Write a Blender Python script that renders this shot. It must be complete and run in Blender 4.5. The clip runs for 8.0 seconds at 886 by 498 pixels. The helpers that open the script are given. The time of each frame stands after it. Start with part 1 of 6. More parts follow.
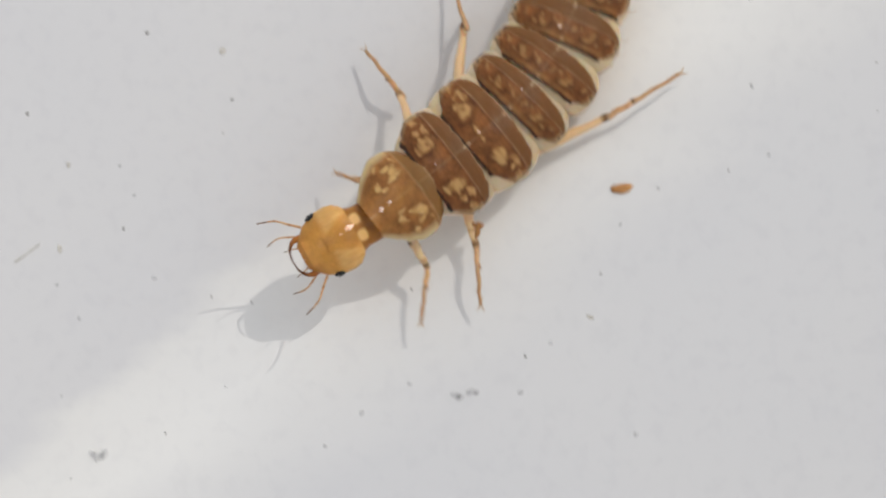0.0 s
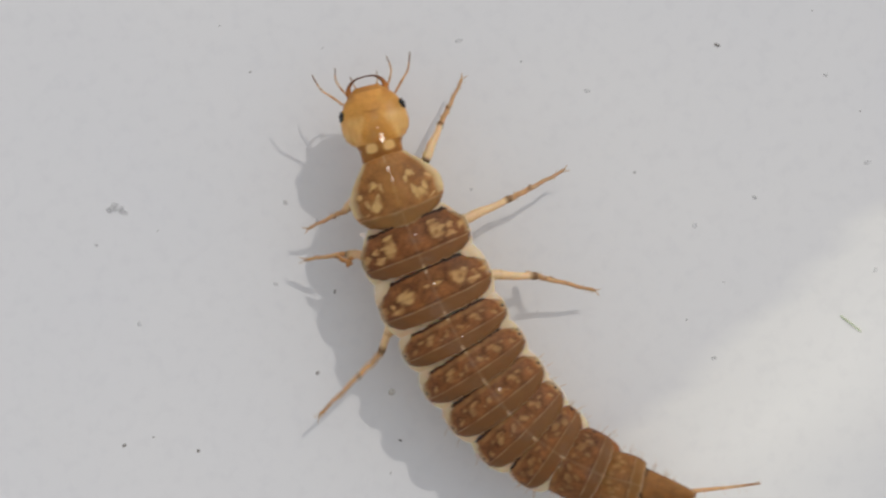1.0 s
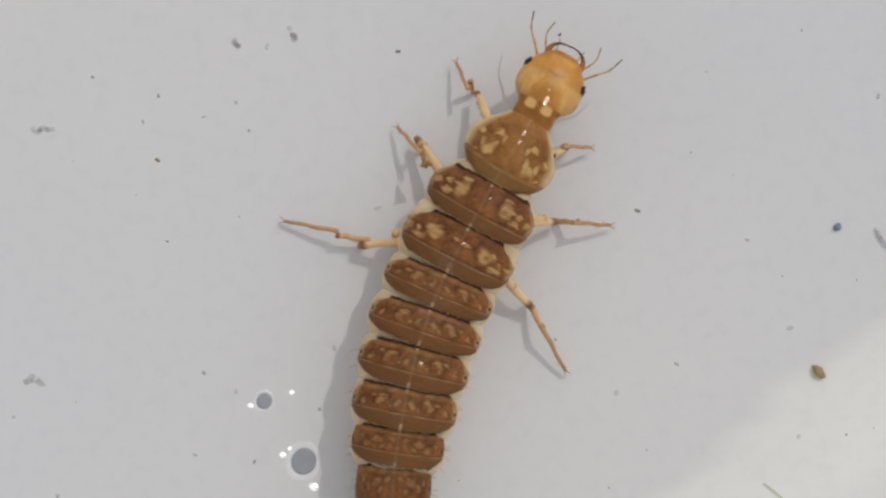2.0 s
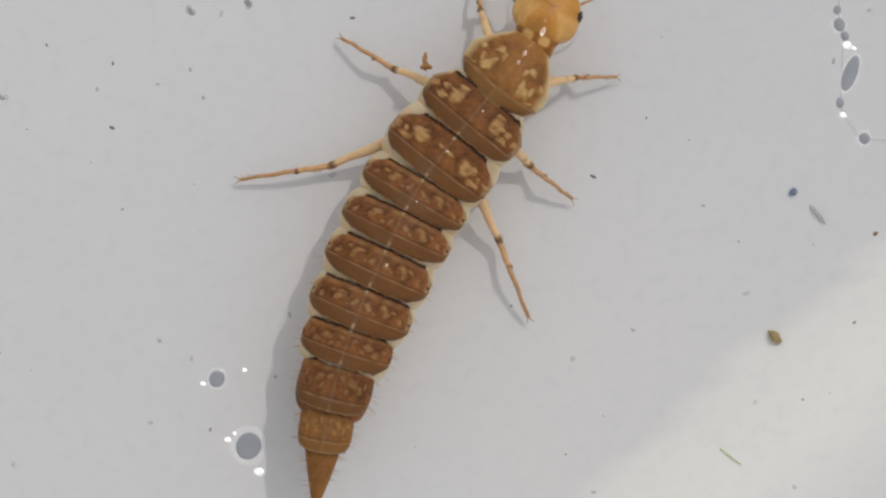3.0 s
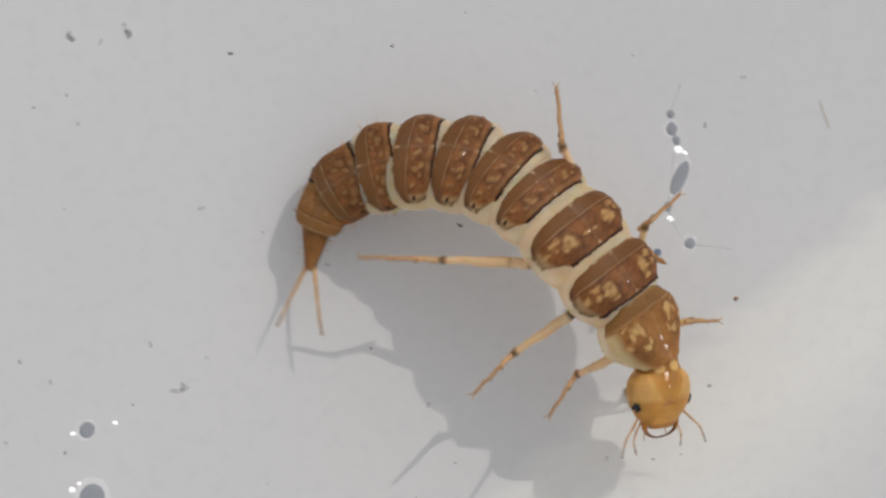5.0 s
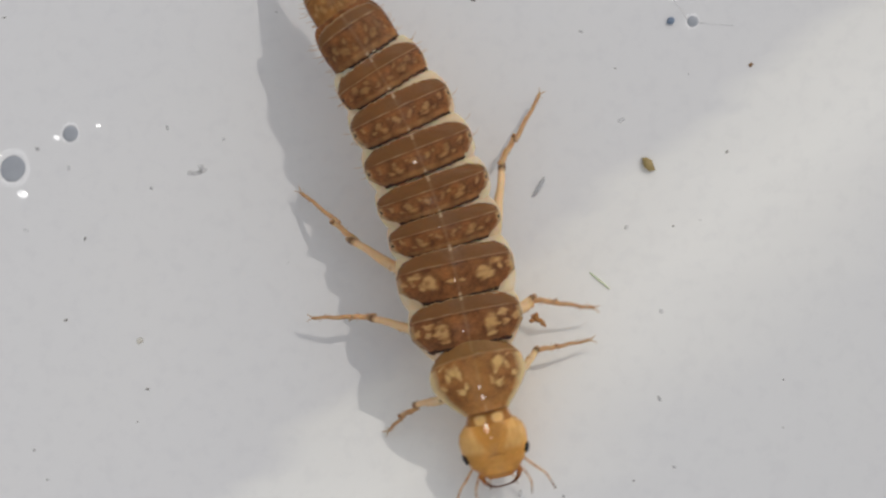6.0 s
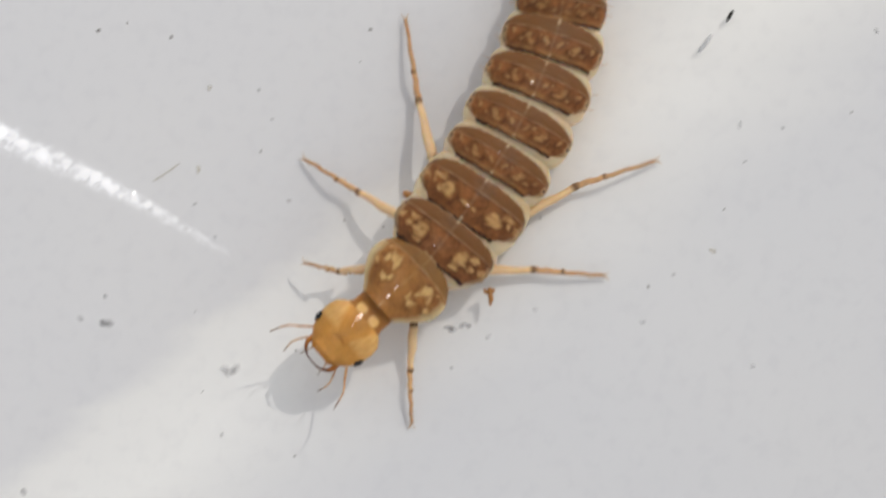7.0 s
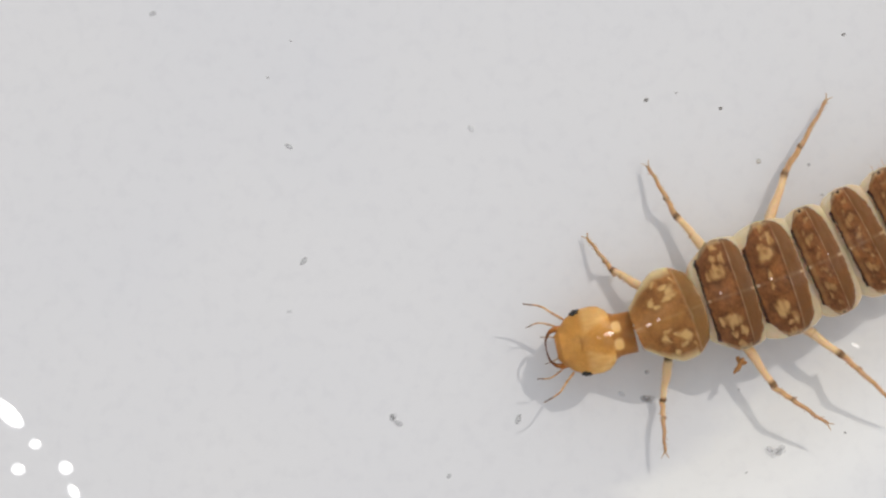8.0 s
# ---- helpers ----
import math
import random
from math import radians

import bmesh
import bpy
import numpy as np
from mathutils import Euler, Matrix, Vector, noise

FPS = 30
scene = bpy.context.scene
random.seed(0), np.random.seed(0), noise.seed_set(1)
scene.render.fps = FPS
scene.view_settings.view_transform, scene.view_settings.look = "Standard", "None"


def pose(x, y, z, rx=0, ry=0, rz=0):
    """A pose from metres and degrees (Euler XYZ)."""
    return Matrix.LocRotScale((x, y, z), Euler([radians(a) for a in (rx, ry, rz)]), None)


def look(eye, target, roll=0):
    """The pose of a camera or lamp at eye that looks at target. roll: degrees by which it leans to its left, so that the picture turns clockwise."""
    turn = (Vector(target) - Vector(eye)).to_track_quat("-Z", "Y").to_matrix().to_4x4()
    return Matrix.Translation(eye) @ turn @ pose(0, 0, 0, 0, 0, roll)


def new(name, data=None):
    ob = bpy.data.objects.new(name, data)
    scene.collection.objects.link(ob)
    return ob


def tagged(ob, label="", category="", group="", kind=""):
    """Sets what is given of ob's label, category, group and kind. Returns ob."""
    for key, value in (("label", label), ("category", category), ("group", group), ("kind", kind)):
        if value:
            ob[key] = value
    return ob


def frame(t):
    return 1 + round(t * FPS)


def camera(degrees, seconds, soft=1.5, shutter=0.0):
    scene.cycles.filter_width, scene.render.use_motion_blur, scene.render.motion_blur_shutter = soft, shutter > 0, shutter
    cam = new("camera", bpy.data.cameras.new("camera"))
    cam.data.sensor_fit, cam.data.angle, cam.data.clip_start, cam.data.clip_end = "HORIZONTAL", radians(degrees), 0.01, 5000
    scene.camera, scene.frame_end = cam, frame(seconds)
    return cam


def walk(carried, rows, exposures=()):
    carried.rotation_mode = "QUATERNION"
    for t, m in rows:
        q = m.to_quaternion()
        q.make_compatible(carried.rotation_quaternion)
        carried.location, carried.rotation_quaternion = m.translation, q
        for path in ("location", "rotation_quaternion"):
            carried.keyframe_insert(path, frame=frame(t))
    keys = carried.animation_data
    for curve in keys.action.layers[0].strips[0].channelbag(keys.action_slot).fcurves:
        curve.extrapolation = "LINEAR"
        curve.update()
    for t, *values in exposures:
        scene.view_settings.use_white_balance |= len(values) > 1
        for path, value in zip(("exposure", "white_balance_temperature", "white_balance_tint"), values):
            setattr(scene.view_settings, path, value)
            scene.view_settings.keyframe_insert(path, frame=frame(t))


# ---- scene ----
# Camera: held over a white tray, looking straight down, sliding after the animal.
cam = camera(16, 8.0, soft=2.4, shutter=0.18)
PATH = [
    (0.0, pose(0.00008, -0.04013, 0.21068, 0, 0, -2.31)),
    (0.1, pose(-0.00136, -0.03649, 0.21345, 0, 0, -1.77)),
    (0.2, pose(-0.00243, -0.03498, 0.21389, 0, 0, -1.78)),
    (0.3, pose(-0.00435, -0.03353, 0.21389, 0, 0, -1.48)),
    (0.4, pose(-0.00560, -0.03222, 0.21365, 0, 0, -1.10)),
    (0.5, pose(-0.00649, -0.02971, 0.21387, 0, 0, -1.10)),
    (0.6, pose(-0.00850, -0.02740, 0.21376, 0, 0, -0.82)),
    (0.7, pose(-0.00988, -0.02524, 0.21368, 0, 0, -0.49)),
    (0.8, pose(-0.01113, -0.02119, 0.21335, 0, 0, -0.50)),
    (1.0, pose(-0.01040, -0.01669, 0.21374, 0, 0, -1.34)),
    (1.2, pose(-0.01007, -0.01358, 0.21481, 0, 0, -1.54)),
    (2.3, pose(-0.00337, -0.00477, 0.21153, 0, 0, -2.08)),
    (2.5, pose(-0.00238, -0.00547, 0.21254, 0, 0, -2.49)),
    (2.6, pose(0.00056, -0.00546, 0.21238, 0, 0, -2.58)),
    (2.7, pose(-0.00073, -0.00661, 0.21209, 0, 0, -2.60)),
    (3.0, pose(-0.00176, -0.00782, 0.21177, 0, 0, -1.98)),
    (3.3, pose(-0.00114, -0.00249, 0.21399, 0, 0, -0.00)),
    (3.4, pose(0.00002, -0.00051, 0.21383, 0, 0, 0.02)),
    (3.5, pose(0.00000, 0.00000, 0.21368, 0, 0, 0.04)),
    (3.7, pose(0.00061, 0.00192, 0.21549, 0, 0, 1.09)),
    (4.0, pose(0.00399, 0.00550, 0.21164, 0, 0, 0.20)),
    (4.2, pose(0.00415, 0.00378, 0.21356, 0, 0, 0.81)),
    (4.3, pose(0.00283, 0.00017, 0.21331, 0, 0, 1.76)),
    (4.4, pose(0.00261, -0.00150, 0.21421, 0, 0, 2.12)),
    (4.5, pose(0.00201, -0.00273, 0.21372, 0, 0, 2.48)),
    (4.7, pose(0.00217, -0.00372, 0.21377, 0, 0, 2.92)),
    (4.8, pose(0.00290, -0.00383, 0.21381, 0, 0, 3.19)),
    (4.9, pose(0.00497, -0.00435, 0.21351, 0, 0, 2.89)),
    (5.0, pose(0.00740, -0.00494, 0.21321, 0, 0, 1.47)),
    (5.1, pose(0.00913, -0.00723, 0.21213, 0, 0, 1.19)),
    (5.2, pose(0.00930, -0.01115, 0.21137, 0, 0, 1.11)),
    (6.3, pose(0.00315, -0.02455, 0.21379, 0, 0, -0.42)),
    (6.5, pose(0.00085, -0.02993, 0.21253, 0, 0, -0.16)),
    (6.7, pose(0.00013, -0.03248, 0.21204, 0, 0, -0.24)),
    (6.8, pose(-0.00175, -0.03488, 0.21204, 0, 0, -0.20)),
    (6.9, pose(-0.00549, -0.03986, 0.21500, 0, 0, -0.85)),
    (7.0, pose(-0.00872, -0.04474, 0.21699, 0, 0, -0.48)),
    (7.1, pose(-0.01157, -0.04746, 0.21740, 0, 0, -0.13)),
    (7.2, pose(-0.01565, -0.04976, 0.21569, 0, 0, 0.27)),
    (7.3, pose(-0.01794, -0.04941, 0.21434, 0, 0, 0.42)),
    (7.5, pose(-0.02563, -0.04497, 0.20815, 0, 0, 0.29)),
    (7.6, pose(-0.03026, -0.04329, 0.20779, 0, 0, 0.20)),
    (7.7, pose(-0.03714, -0.04115, 0.20696, 0, 0, 0.07)),
    (8.0, pose(-0.04583, -0.03973, 0.21207, 0, 0, 0.85)),
]
walk(cam, PATH, exposures=[(0.0, -0.69, 6730, 10), (0.6, -0.79, 6730, 10), (1.1, -0.85, 6730, 10), (2.4, -0.88, 6775, 10), (5.1, -0.92, 6760, 10), (6.4, -0.88, 6730, 10), (7.0, -0.71, 6730, 10), (7.5, -0.66, 6730, 10), (8.0, -0.58, 6750, 10)])

# ---- light: clear sky and sun ----
SUN_TO = Vector((0.62 * math.cos(radians(42)), 0.78 * math.cos(radians(42)), math.sin(radians(42)))).normalized()
world = bpy.data.worlds.new("sky")
scene.world = world
world.use_nodes = True
wn = world.node_tree.nodes
sky = wn.new("ShaderNodeTexSky")
sky.sky_type, sky.sun_disc = "NISHITA", False
sky.air_density, sky.dust_density, sky.ozone_density = 1.0, 0.25, 0.2
sky.sun_elevation, sky.sun_rotation = radians(42), math.atan2(0.62, 0.78)
wn["Background"].inputs["Strength"].default_value = 0.345
haze = wn.new("ShaderNodeHueSaturation")
haze.inputs["Saturation"].default_value = 0.11
world.node_tree.links.new(sky.outputs["Color"], haze.inputs["Color"])
world.node_tree.links.new(haze.outputs["Color"], wn["Background"].inputs["Color"])
sun = new("sun", bpy.data.lights.new("sun", "SUN"))
sun.data.energy, sun.data.angle, sun.data.color = 1.60, radians(0.5), (1.0, 0.96, 0.90)
sun.matrix_world = look(SUN_TO * 0.5, (0, 0, 0))

MM = 0.001
# where the tray's low rib and painted light begin (mm), and the way across
LIGHT_RIB = (18.0, -16.5, 0.616, -0.788)


# ---- materials ----
def shader(name):
    m = bpy.data.materials.new(name)
    m.use_nodes = True
    return m, m.node_tree.nodes, m.node_tree.links, m.node_tree.nodes["Principled BSDF"]


def noise_node(n, l, scale, detail=4.0, rough=0.55, distortion=0.0, space="Object"):
    c = n.new("ShaderNodeTexCoord")
    t = n.new("ShaderNodeTexNoise")
    t.inputs["Scale"].default_value, t.inputs["Detail"].default_value = scale, detail
    t.inputs["Roughness"].default_value, t.inputs["Distortion"].default_value = rough, distortion
    l.new(c.outputs[space], t.inputs["Vector"])
    return t.outputs["Fac"]


def ramp(n, l, fac, stops):
    r = n.new("ShaderNodeValToRGB")
    el = r.color_ramp.elements
    while len(el) < len(stops):
        el.new(0.5)
    for e, (p, c) in zip(el, stops):
        e.position, e.color = p, (*c, 1)
    l.new(fac, r.inputs["Fac"])
    return r.outputs["Color"]


def mix(n, l, fac, a, b, kind="MIX"):
    x = n.new("ShaderNodeMix")
    x.data_type, x.blend_type = "RGBA", kind
    for sock, v in ((x.inputs[0], fac), (x.inputs[6], a), (x.inputs[7], b)):
        if hasattr(v, "is_output"):
            l.new(v, sock)
        else:
            sock.default_value = v if isinstance(v, float) else (*v, 1)
    return x.outputs[2]


def relief(n, l, b, height, strength, distance):
    k = n.new("ShaderNodeBump")
    k.inputs["Strength"].default_value, k.inputs["Distance"].default_value = strength, distance
    l.new(height, k.inputs["Height"])
    l.new(k.outputs["Normal"], b.inputs["Normal"])


def enamel():
    m, n, l, b = shader("white_enamel")
    big = noise_node(n, l, 22.0, 3.0)
    fine = noise_node(n, l, 900.0, 5.0)
    c = ramp(n, l, big, [(0.3, (0.75, 0.755, 0.77)), (0.7, (0.80, 0.795, 0.785))])
    c2 = ramp(n, l, fine, [(0.32, (0.93, 0.93, 0.94)), (0.5, (1.0, 1.0, 1.0))])
    c = mix(n, l, 0.5, c, c2, "MULTIPLY")
    # a bright, streaky band of light painted into the colour along the rib
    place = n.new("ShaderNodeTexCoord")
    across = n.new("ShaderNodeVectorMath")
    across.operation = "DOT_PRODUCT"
    across.inputs[1].default_value = (LIGHT_RIB[2] / MM, LIGHT_RIB[3] / MM, 0)
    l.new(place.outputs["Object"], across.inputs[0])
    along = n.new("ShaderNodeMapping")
    along.inputs["Rotation"].default_value = (0, 0, math.atan2(-LIGHT_RIB[2], -LIGHT_RIB[3]))
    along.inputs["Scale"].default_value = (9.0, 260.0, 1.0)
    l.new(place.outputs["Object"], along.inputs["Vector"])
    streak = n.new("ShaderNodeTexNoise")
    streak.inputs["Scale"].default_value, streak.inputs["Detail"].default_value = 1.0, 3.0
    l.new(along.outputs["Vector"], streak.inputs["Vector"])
    start = LIGHT_RIB[0] * LIGHT_RIB[2] + LIGHT_RIB[1] * LIGHT_RIB[3]
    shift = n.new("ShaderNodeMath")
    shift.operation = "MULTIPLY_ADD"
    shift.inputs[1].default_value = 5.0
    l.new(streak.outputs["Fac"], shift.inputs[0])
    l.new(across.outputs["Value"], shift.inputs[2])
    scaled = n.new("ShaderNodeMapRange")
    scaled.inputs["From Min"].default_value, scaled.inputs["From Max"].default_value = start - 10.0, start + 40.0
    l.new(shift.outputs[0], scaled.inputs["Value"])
    # grey outside the painted band of light, near white inside it
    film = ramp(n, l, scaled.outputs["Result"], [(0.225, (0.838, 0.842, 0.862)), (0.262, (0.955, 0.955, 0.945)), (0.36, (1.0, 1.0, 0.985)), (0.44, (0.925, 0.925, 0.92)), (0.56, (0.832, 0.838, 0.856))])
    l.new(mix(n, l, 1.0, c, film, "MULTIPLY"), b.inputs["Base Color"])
    b.inputs["Roughness"].default_value = 0.42
    b.inputs["Specular IOR Level"].default_value = 0.25
    relief(n, l, b, fine, 0.12, 0.00005)
    return m


def plate_material(name, dark, mid, tan, pale, edge, rough=0.5, sss=0.45, mottle=0.6, olive=(0.165, 0.073, 0.024), amber=(0.5, 0.245, 0.065), glassy=(0.66, 0.49, 0.26)):
    """Chitin: 'mark' holds pale blotches, dark margins and fine pale seams, 'tone' the plain, amber and glassy parts."""
    m, n, l, b = shader(name)
    a = n.new("ShaderNodeAttribute")
    a.attribute_name = "mark"
    sep = n.new("ShaderNodeSeparateColor")
    l.new(a.outputs["Color"], sep.inputs["Color"])
    mott = noise_node(n, l, 1300.0, 6.0, 0.7, 0.15)
    broad = noise_node(n, l, 330.0, 3.0, 0.5, 0.4)
    grain = noise_node(n, l, 9000.0, 3.0)
    base = ramp(n, l, mott, [(0.34, dark), (0.62, mid)])
    speck = ramp(n, l, grain, [(0.35, (0.8, 0.78, 0.76)), (0.6, (1.06, 1.05, 1.04))])
    base = mix(n, l, mottle, base, speck, "MULTIPLY")
    base = mix(n, l, 0.8, base, ramp(n, l, broad, [(0.36, (0.76, 0.74, 0.70)), (0.64, (1.18, 1.16, 1.12))]), "MULTIPLY")
    t = n.new("ShaderNodeAttribute")
    t.attribute_name = "tone"
    kind = n.new("ShaderNodeSeparateColor")
    l.new(t.outputs["Color"], kind.inputs["Color"])
    smooth = ramp(n, l, broad, [(0.3, tuple(c * 0.88 for c in olive)), (0.7, tuple(c * 1.1 for c in olive))])
    base = mix(n, l, kind.outputs["Red"], base, mix(n, l, 0.35, smooth, speck, "MULTIPLY"))
    base = mix(n, l, kind.outputs["Green"], base, amber)
    base = mix(n, l, kind.outputs["Blue"], base, glassy)
    base = mix(n, l, sep.outputs["Red"], base, tan)
    base = mix(n, l, sep.outputs["Blue"], base, pale)
    base = mix(n, l, sep.outputs["Green"], base, edge)
    l.new(base, b.inputs["Base Color"])
    b.inputs["Roughness"].default_value = rough
    b.inputs["Specular IOR Level"].default_value = 0.17
    b.inputs["Subsurface Weight"].default_value = sss
    b.inputs["Subsurface Radius"].default_value = (1.0, 0.5, 0.2)
    b.inputs["Subsurface Scale"].default_value = 0.0008
    relief(n, l, b, mott, 0.35, 0.00008)
    # a wet film along the ridge of the back that sparkles
    film = noise_node(n, l, 1700.0, 2.0, 0.5)
    k = n.new("ShaderNodeBump")
    k.inputs["Strength"].default_value, k.inputs["Distance"].default_value = 1.0, 0.0008
    l.new(film, k.inputs["Height"])
    l.new(k.outputs["Normal"], b.inputs["Coat Normal"])
    l.new(a.outputs["Alpha"], b.inputs["Coat Weight"])
    b.inputs["Coat Roughness"].default_value = 0.06
    return m


def soft_material(name, lo, hi, scale=1200.0, rough=0.4, sss=0.3, spec=0.35, bump=0.2, clear=0.0):
    m, n, l, b = shader(name)
    f = noise_node(n, l, scale, 5.0, 0.6)
    l.new(ramp(n, l, f, [(0.3, lo), (0.7, hi)]), b.inputs["Base Color"])
    b.inputs["Roughness"].default_value = rough
    b.inputs["Specular IOR Level"].default_value = spec
    if sss:
        b.inputs["Subsurface Weight"].default_value = sss
        b.inputs["Subsurface Radius"].default_value = (1.0, 0.6, 0.3)
        b.inputs["Subsurface Scale"].default_value = 0.0006
    relief(n, l, b, f, bump, 0.00005)
    b.inputs["Alpha"].default_value = 1.0 - clear
    return m


def clear_material(name, tint, share, rough, patchy=False):
    """Clear water film: light passes, gloss is added."""
    m = bpy.data.materials.new(name)
    m.use_nodes = True
    n, l = m.node_tree.nodes, m.node_tree.links
    n.remove(n["Principled BSDF"])
    t, g, x = n.new("ShaderNodeBsdfTransparent"), n.new("ShaderNodeBsdfGlossy"), n.new("ShaderNodeAddShader")
    t.inputs["Color"].default_value = (*tint, 1)
    g.inputs["Roughness"].default_value = rough
    g.inputs["Color"].default_value = (share, share, share, 1)
    if patchy:
        a = n.new("ShaderNodeAttribute")
        a.attribute_name = "mark"
        spark = ramp(n, l, noise_node(n, l, 1900.0, 4.0, 0.7, 0.3), [(0.37, (0.02, 0.02, 0.02)), (0.64, (share, share, share))])
        l.new(mix(n, l, 1.0, a.outputs["Color"], spark, "MULTIPLY"), g.inputs["Color"])
    f = noise_node(n, l, 1400.0, 3.0)
    k = n.new("ShaderNodeBump")
    k.inputs["Strength"].default_value, k.inputs["Distance"].default_value = 0.6, 0.00006
    l.new(f, k.inputs["Height"])
    l.new(k.outputs["Normal"], g.inputs["Normal"])
    l.new(t.outputs[0], x.inputs[0])
    l.new(g.outputs[0], x.inputs[1])
    l.new(x.outputs[0], n["Material Output"].inputs["Surface"])
    return m


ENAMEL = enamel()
TABLE = soft_material("weathered_table_wood", (0.12, 0.08, 0.05), (0.24, 0.17, 0.11), 60.0, 0.7, 0, 0.2)
PLATE = plate_material("brown_chitin", (0.116, 0.043, 0.014), (0.265, 0.106, 0.034), (0.46, 0.262, 0.105), (0.60, 0.44, 0.27), (0.03, 0.014, 0.007))
FRONT = plate_material("amber_brown_chitin", (0.20, 0.085, 0.026), (0.345, 0.155, 0.049), (0.56, 0.335, 0.135), (0.52, 0.37, 0.20), (0.035, 0.018, 0.009), olive=(0.215, 0.103, 0.031))
HEAD = plate_material("amber_chitin", (0.52, 0.252, 0.058), (0.60, 0.305, 0.078), (0.76, 0.50, 0.21), (0.68, 0.44, 0.18), (0.24, 0.09, 0.02), 0.3, 0.45, 0.5)
SKIN = soft_material("cream_skin", (0.88, 0.61, 0.36), (0.94, 0.72, 0.48), 900.0, 0.5, 0.7, 0.12, 0.2, 0.42)
SKIN.node_tree.nodes["Principled BSDF"].inputs["Subsurface Scale"].default_value = 0.0018
LIMB = plate_material("tan_limb_chitin", (0.47, 0.255, 0.118), (0.61, 0.37, 0.195), (0.81, 0.63, 0.39), (0.68, 0.52, 0.28), (0.045, 0.02, 0.009), 0.35, 0.4)
JAW = plate_material("red_brown_jaw", (0.34, 0.11, 0.025), (0.46, 0.18, 0.045), (0.5, 0.25, 0.1), (0.5, 0.25, 0.1), (0.035, 0.013, 0.008), 0.25, 0.1)
EYE = soft_material("black_eye", (0.006, 0.005, 0.004), (0.012, 0.01, 0.008), 4000.0, 0.25, 0, 0.5)
GREY = soft_material("grey_silt", (0.42, 0.42, 0.425), (0.53, 0.53, 0.535), 2500.0, 0.95, 0, 0.02, 0.2, 0.74)
PALE_GREY = soft_material("pale_silt", (0.57, 0.57, 0.58), (0.65, 0.65, 0.66), 2500.0, 0.95, 0, 0.02, 0.2, 0.80)
DARK = soft_material("dark_grit", (0.17, 0.15, 0.135), (0.34, 0.31, 0.28), 3000.0, 0.7, 0, 0.2, 0.2, 0.52)
RUST = soft_material("rust_brown_flake", (0.34, 0.15, 0.05), (0.56, 0.29, 0.11), 2500.0, 0.6, 0.1, 0.2)
CRUMB = soft_material("rust_crumb", (0.26, 0.12, 0.045), (0.48, 0.25, 0.10), 2500.0, 0.7, 0.1, 0.15)
BROWN = soft_material("dull_brown_flake", (0.16, 0.09, 0.05), (0.34, 0.22, 0.13), 2500.0, 0.7, 0.1, 0.15)
TAN = soft_material("tan_silt", (0.60, 0.55, 0.44), (0.70, 0.66, 0.56), 2500.0, 0.95, 0, 0.02, 0.2, 0.74)
SEED = soft_material("olive_brown_seed", (0.20, 0.145, 0.055), (0.46, 0.36, 0.17), 1600.0, 0.5, 0.1, 0.3)
GREEN = soft_material("pale_green_strand", (0.60, 0.68, 0.42), (0.70, 0.76, 0.54), 1500.0, 0.6, 0.1, 0.2, 0.2, 0.45)
BLUE = soft_material("blue_grey_grit", (0.13, 0.18, 0.27), (0.27, 0.34, 0.44), 2500.0, 0.6, 0, 0.2, 0.2, 0.15)
FIBRE = soft_material("grey_fibre", (0.42, 0.43, 0.455), (0.52, 0.53, 0.55), 2500.0, 0.9, 0, 0.05, 0.2, 0.58)
# grey that stands in for the bubbles' shadows on the bottom
BUBBLE_SHADE = soft_material("grey_bubble_shade", (0.33, 0.355, 0.40), (0.40, 0.425, 0.47), 300.0, 0.35, 0, 0.4, 0.05, 0.2)
GLEAM = clear_material("glint_gloss", (1, 1, 1), 0.25, 0.28)
BACK_GLINT = clear_material("back_glint", (1, 1, 1), 0.35, 0.22)
SHEEN = clear_material("faint_rim_gloss", (1, 1, 1), 0.10, 0.3)
RIPPLE = clear_material("water_ripple", (1, 1, 1), 0.95, 0.23, True)


# ---- mesh tools; lengths in millimetres ----
def part(name, bm, material, parent=None, label="", smooth=True):
    me = bpy.data.meshes.new(name)
    bmesh.ops.recalc_face_normals(bm, faces=bm.faces)
    bm.to_mesh(me)
    bm.free()
    me.materials.append(material)
    if smooth:
        me.shade_smooth()
    ob = new(name, me)
    ob.parent = parent
    return tagged(ob, label)


def grid(bm, rows, closed, caps=False, marks=None, tones=None):
    """Joins rows of points (mm) into a skin; marks, tones: two sets of pigment for each point."""
    lay = bm.verts.layers.float_color.get("mark") or bm.verts.layers.float_color.new("mark")
    tone = (bm.verts.layers.float_color.get("tone") or bm.verts.layers.float_color.new("tone")) if tones else None
    vs = []
    for i, r in enumerate(rows):
        line = []
        for j, p in enumerate(r):
            v = bm.verts.new((p[0] * MM, p[1] * MM, p[2] * MM))
            c = marks[i][j] if marks else (0, 0, 0)
            v[lay] = (c[0], c[1], c[2], c[3] if len(c) > 3 else 0.0)
            if tones:
                v[tone] = (*tones[i][j], 1.0)
            line.append(v)
        vs.append(line)
    n = len(vs[0])
    for a, b in zip(vs, vs[1:]):
        for j in range(n if closed else n - 1):
            k = (j + 1) % n
            bm.faces.new((a[j], a[k], b[k], b[j]))
    if caps:
        bm.faces.new(vs[0])
        bm.faces.new(vs[-1][::-1])
    return vs


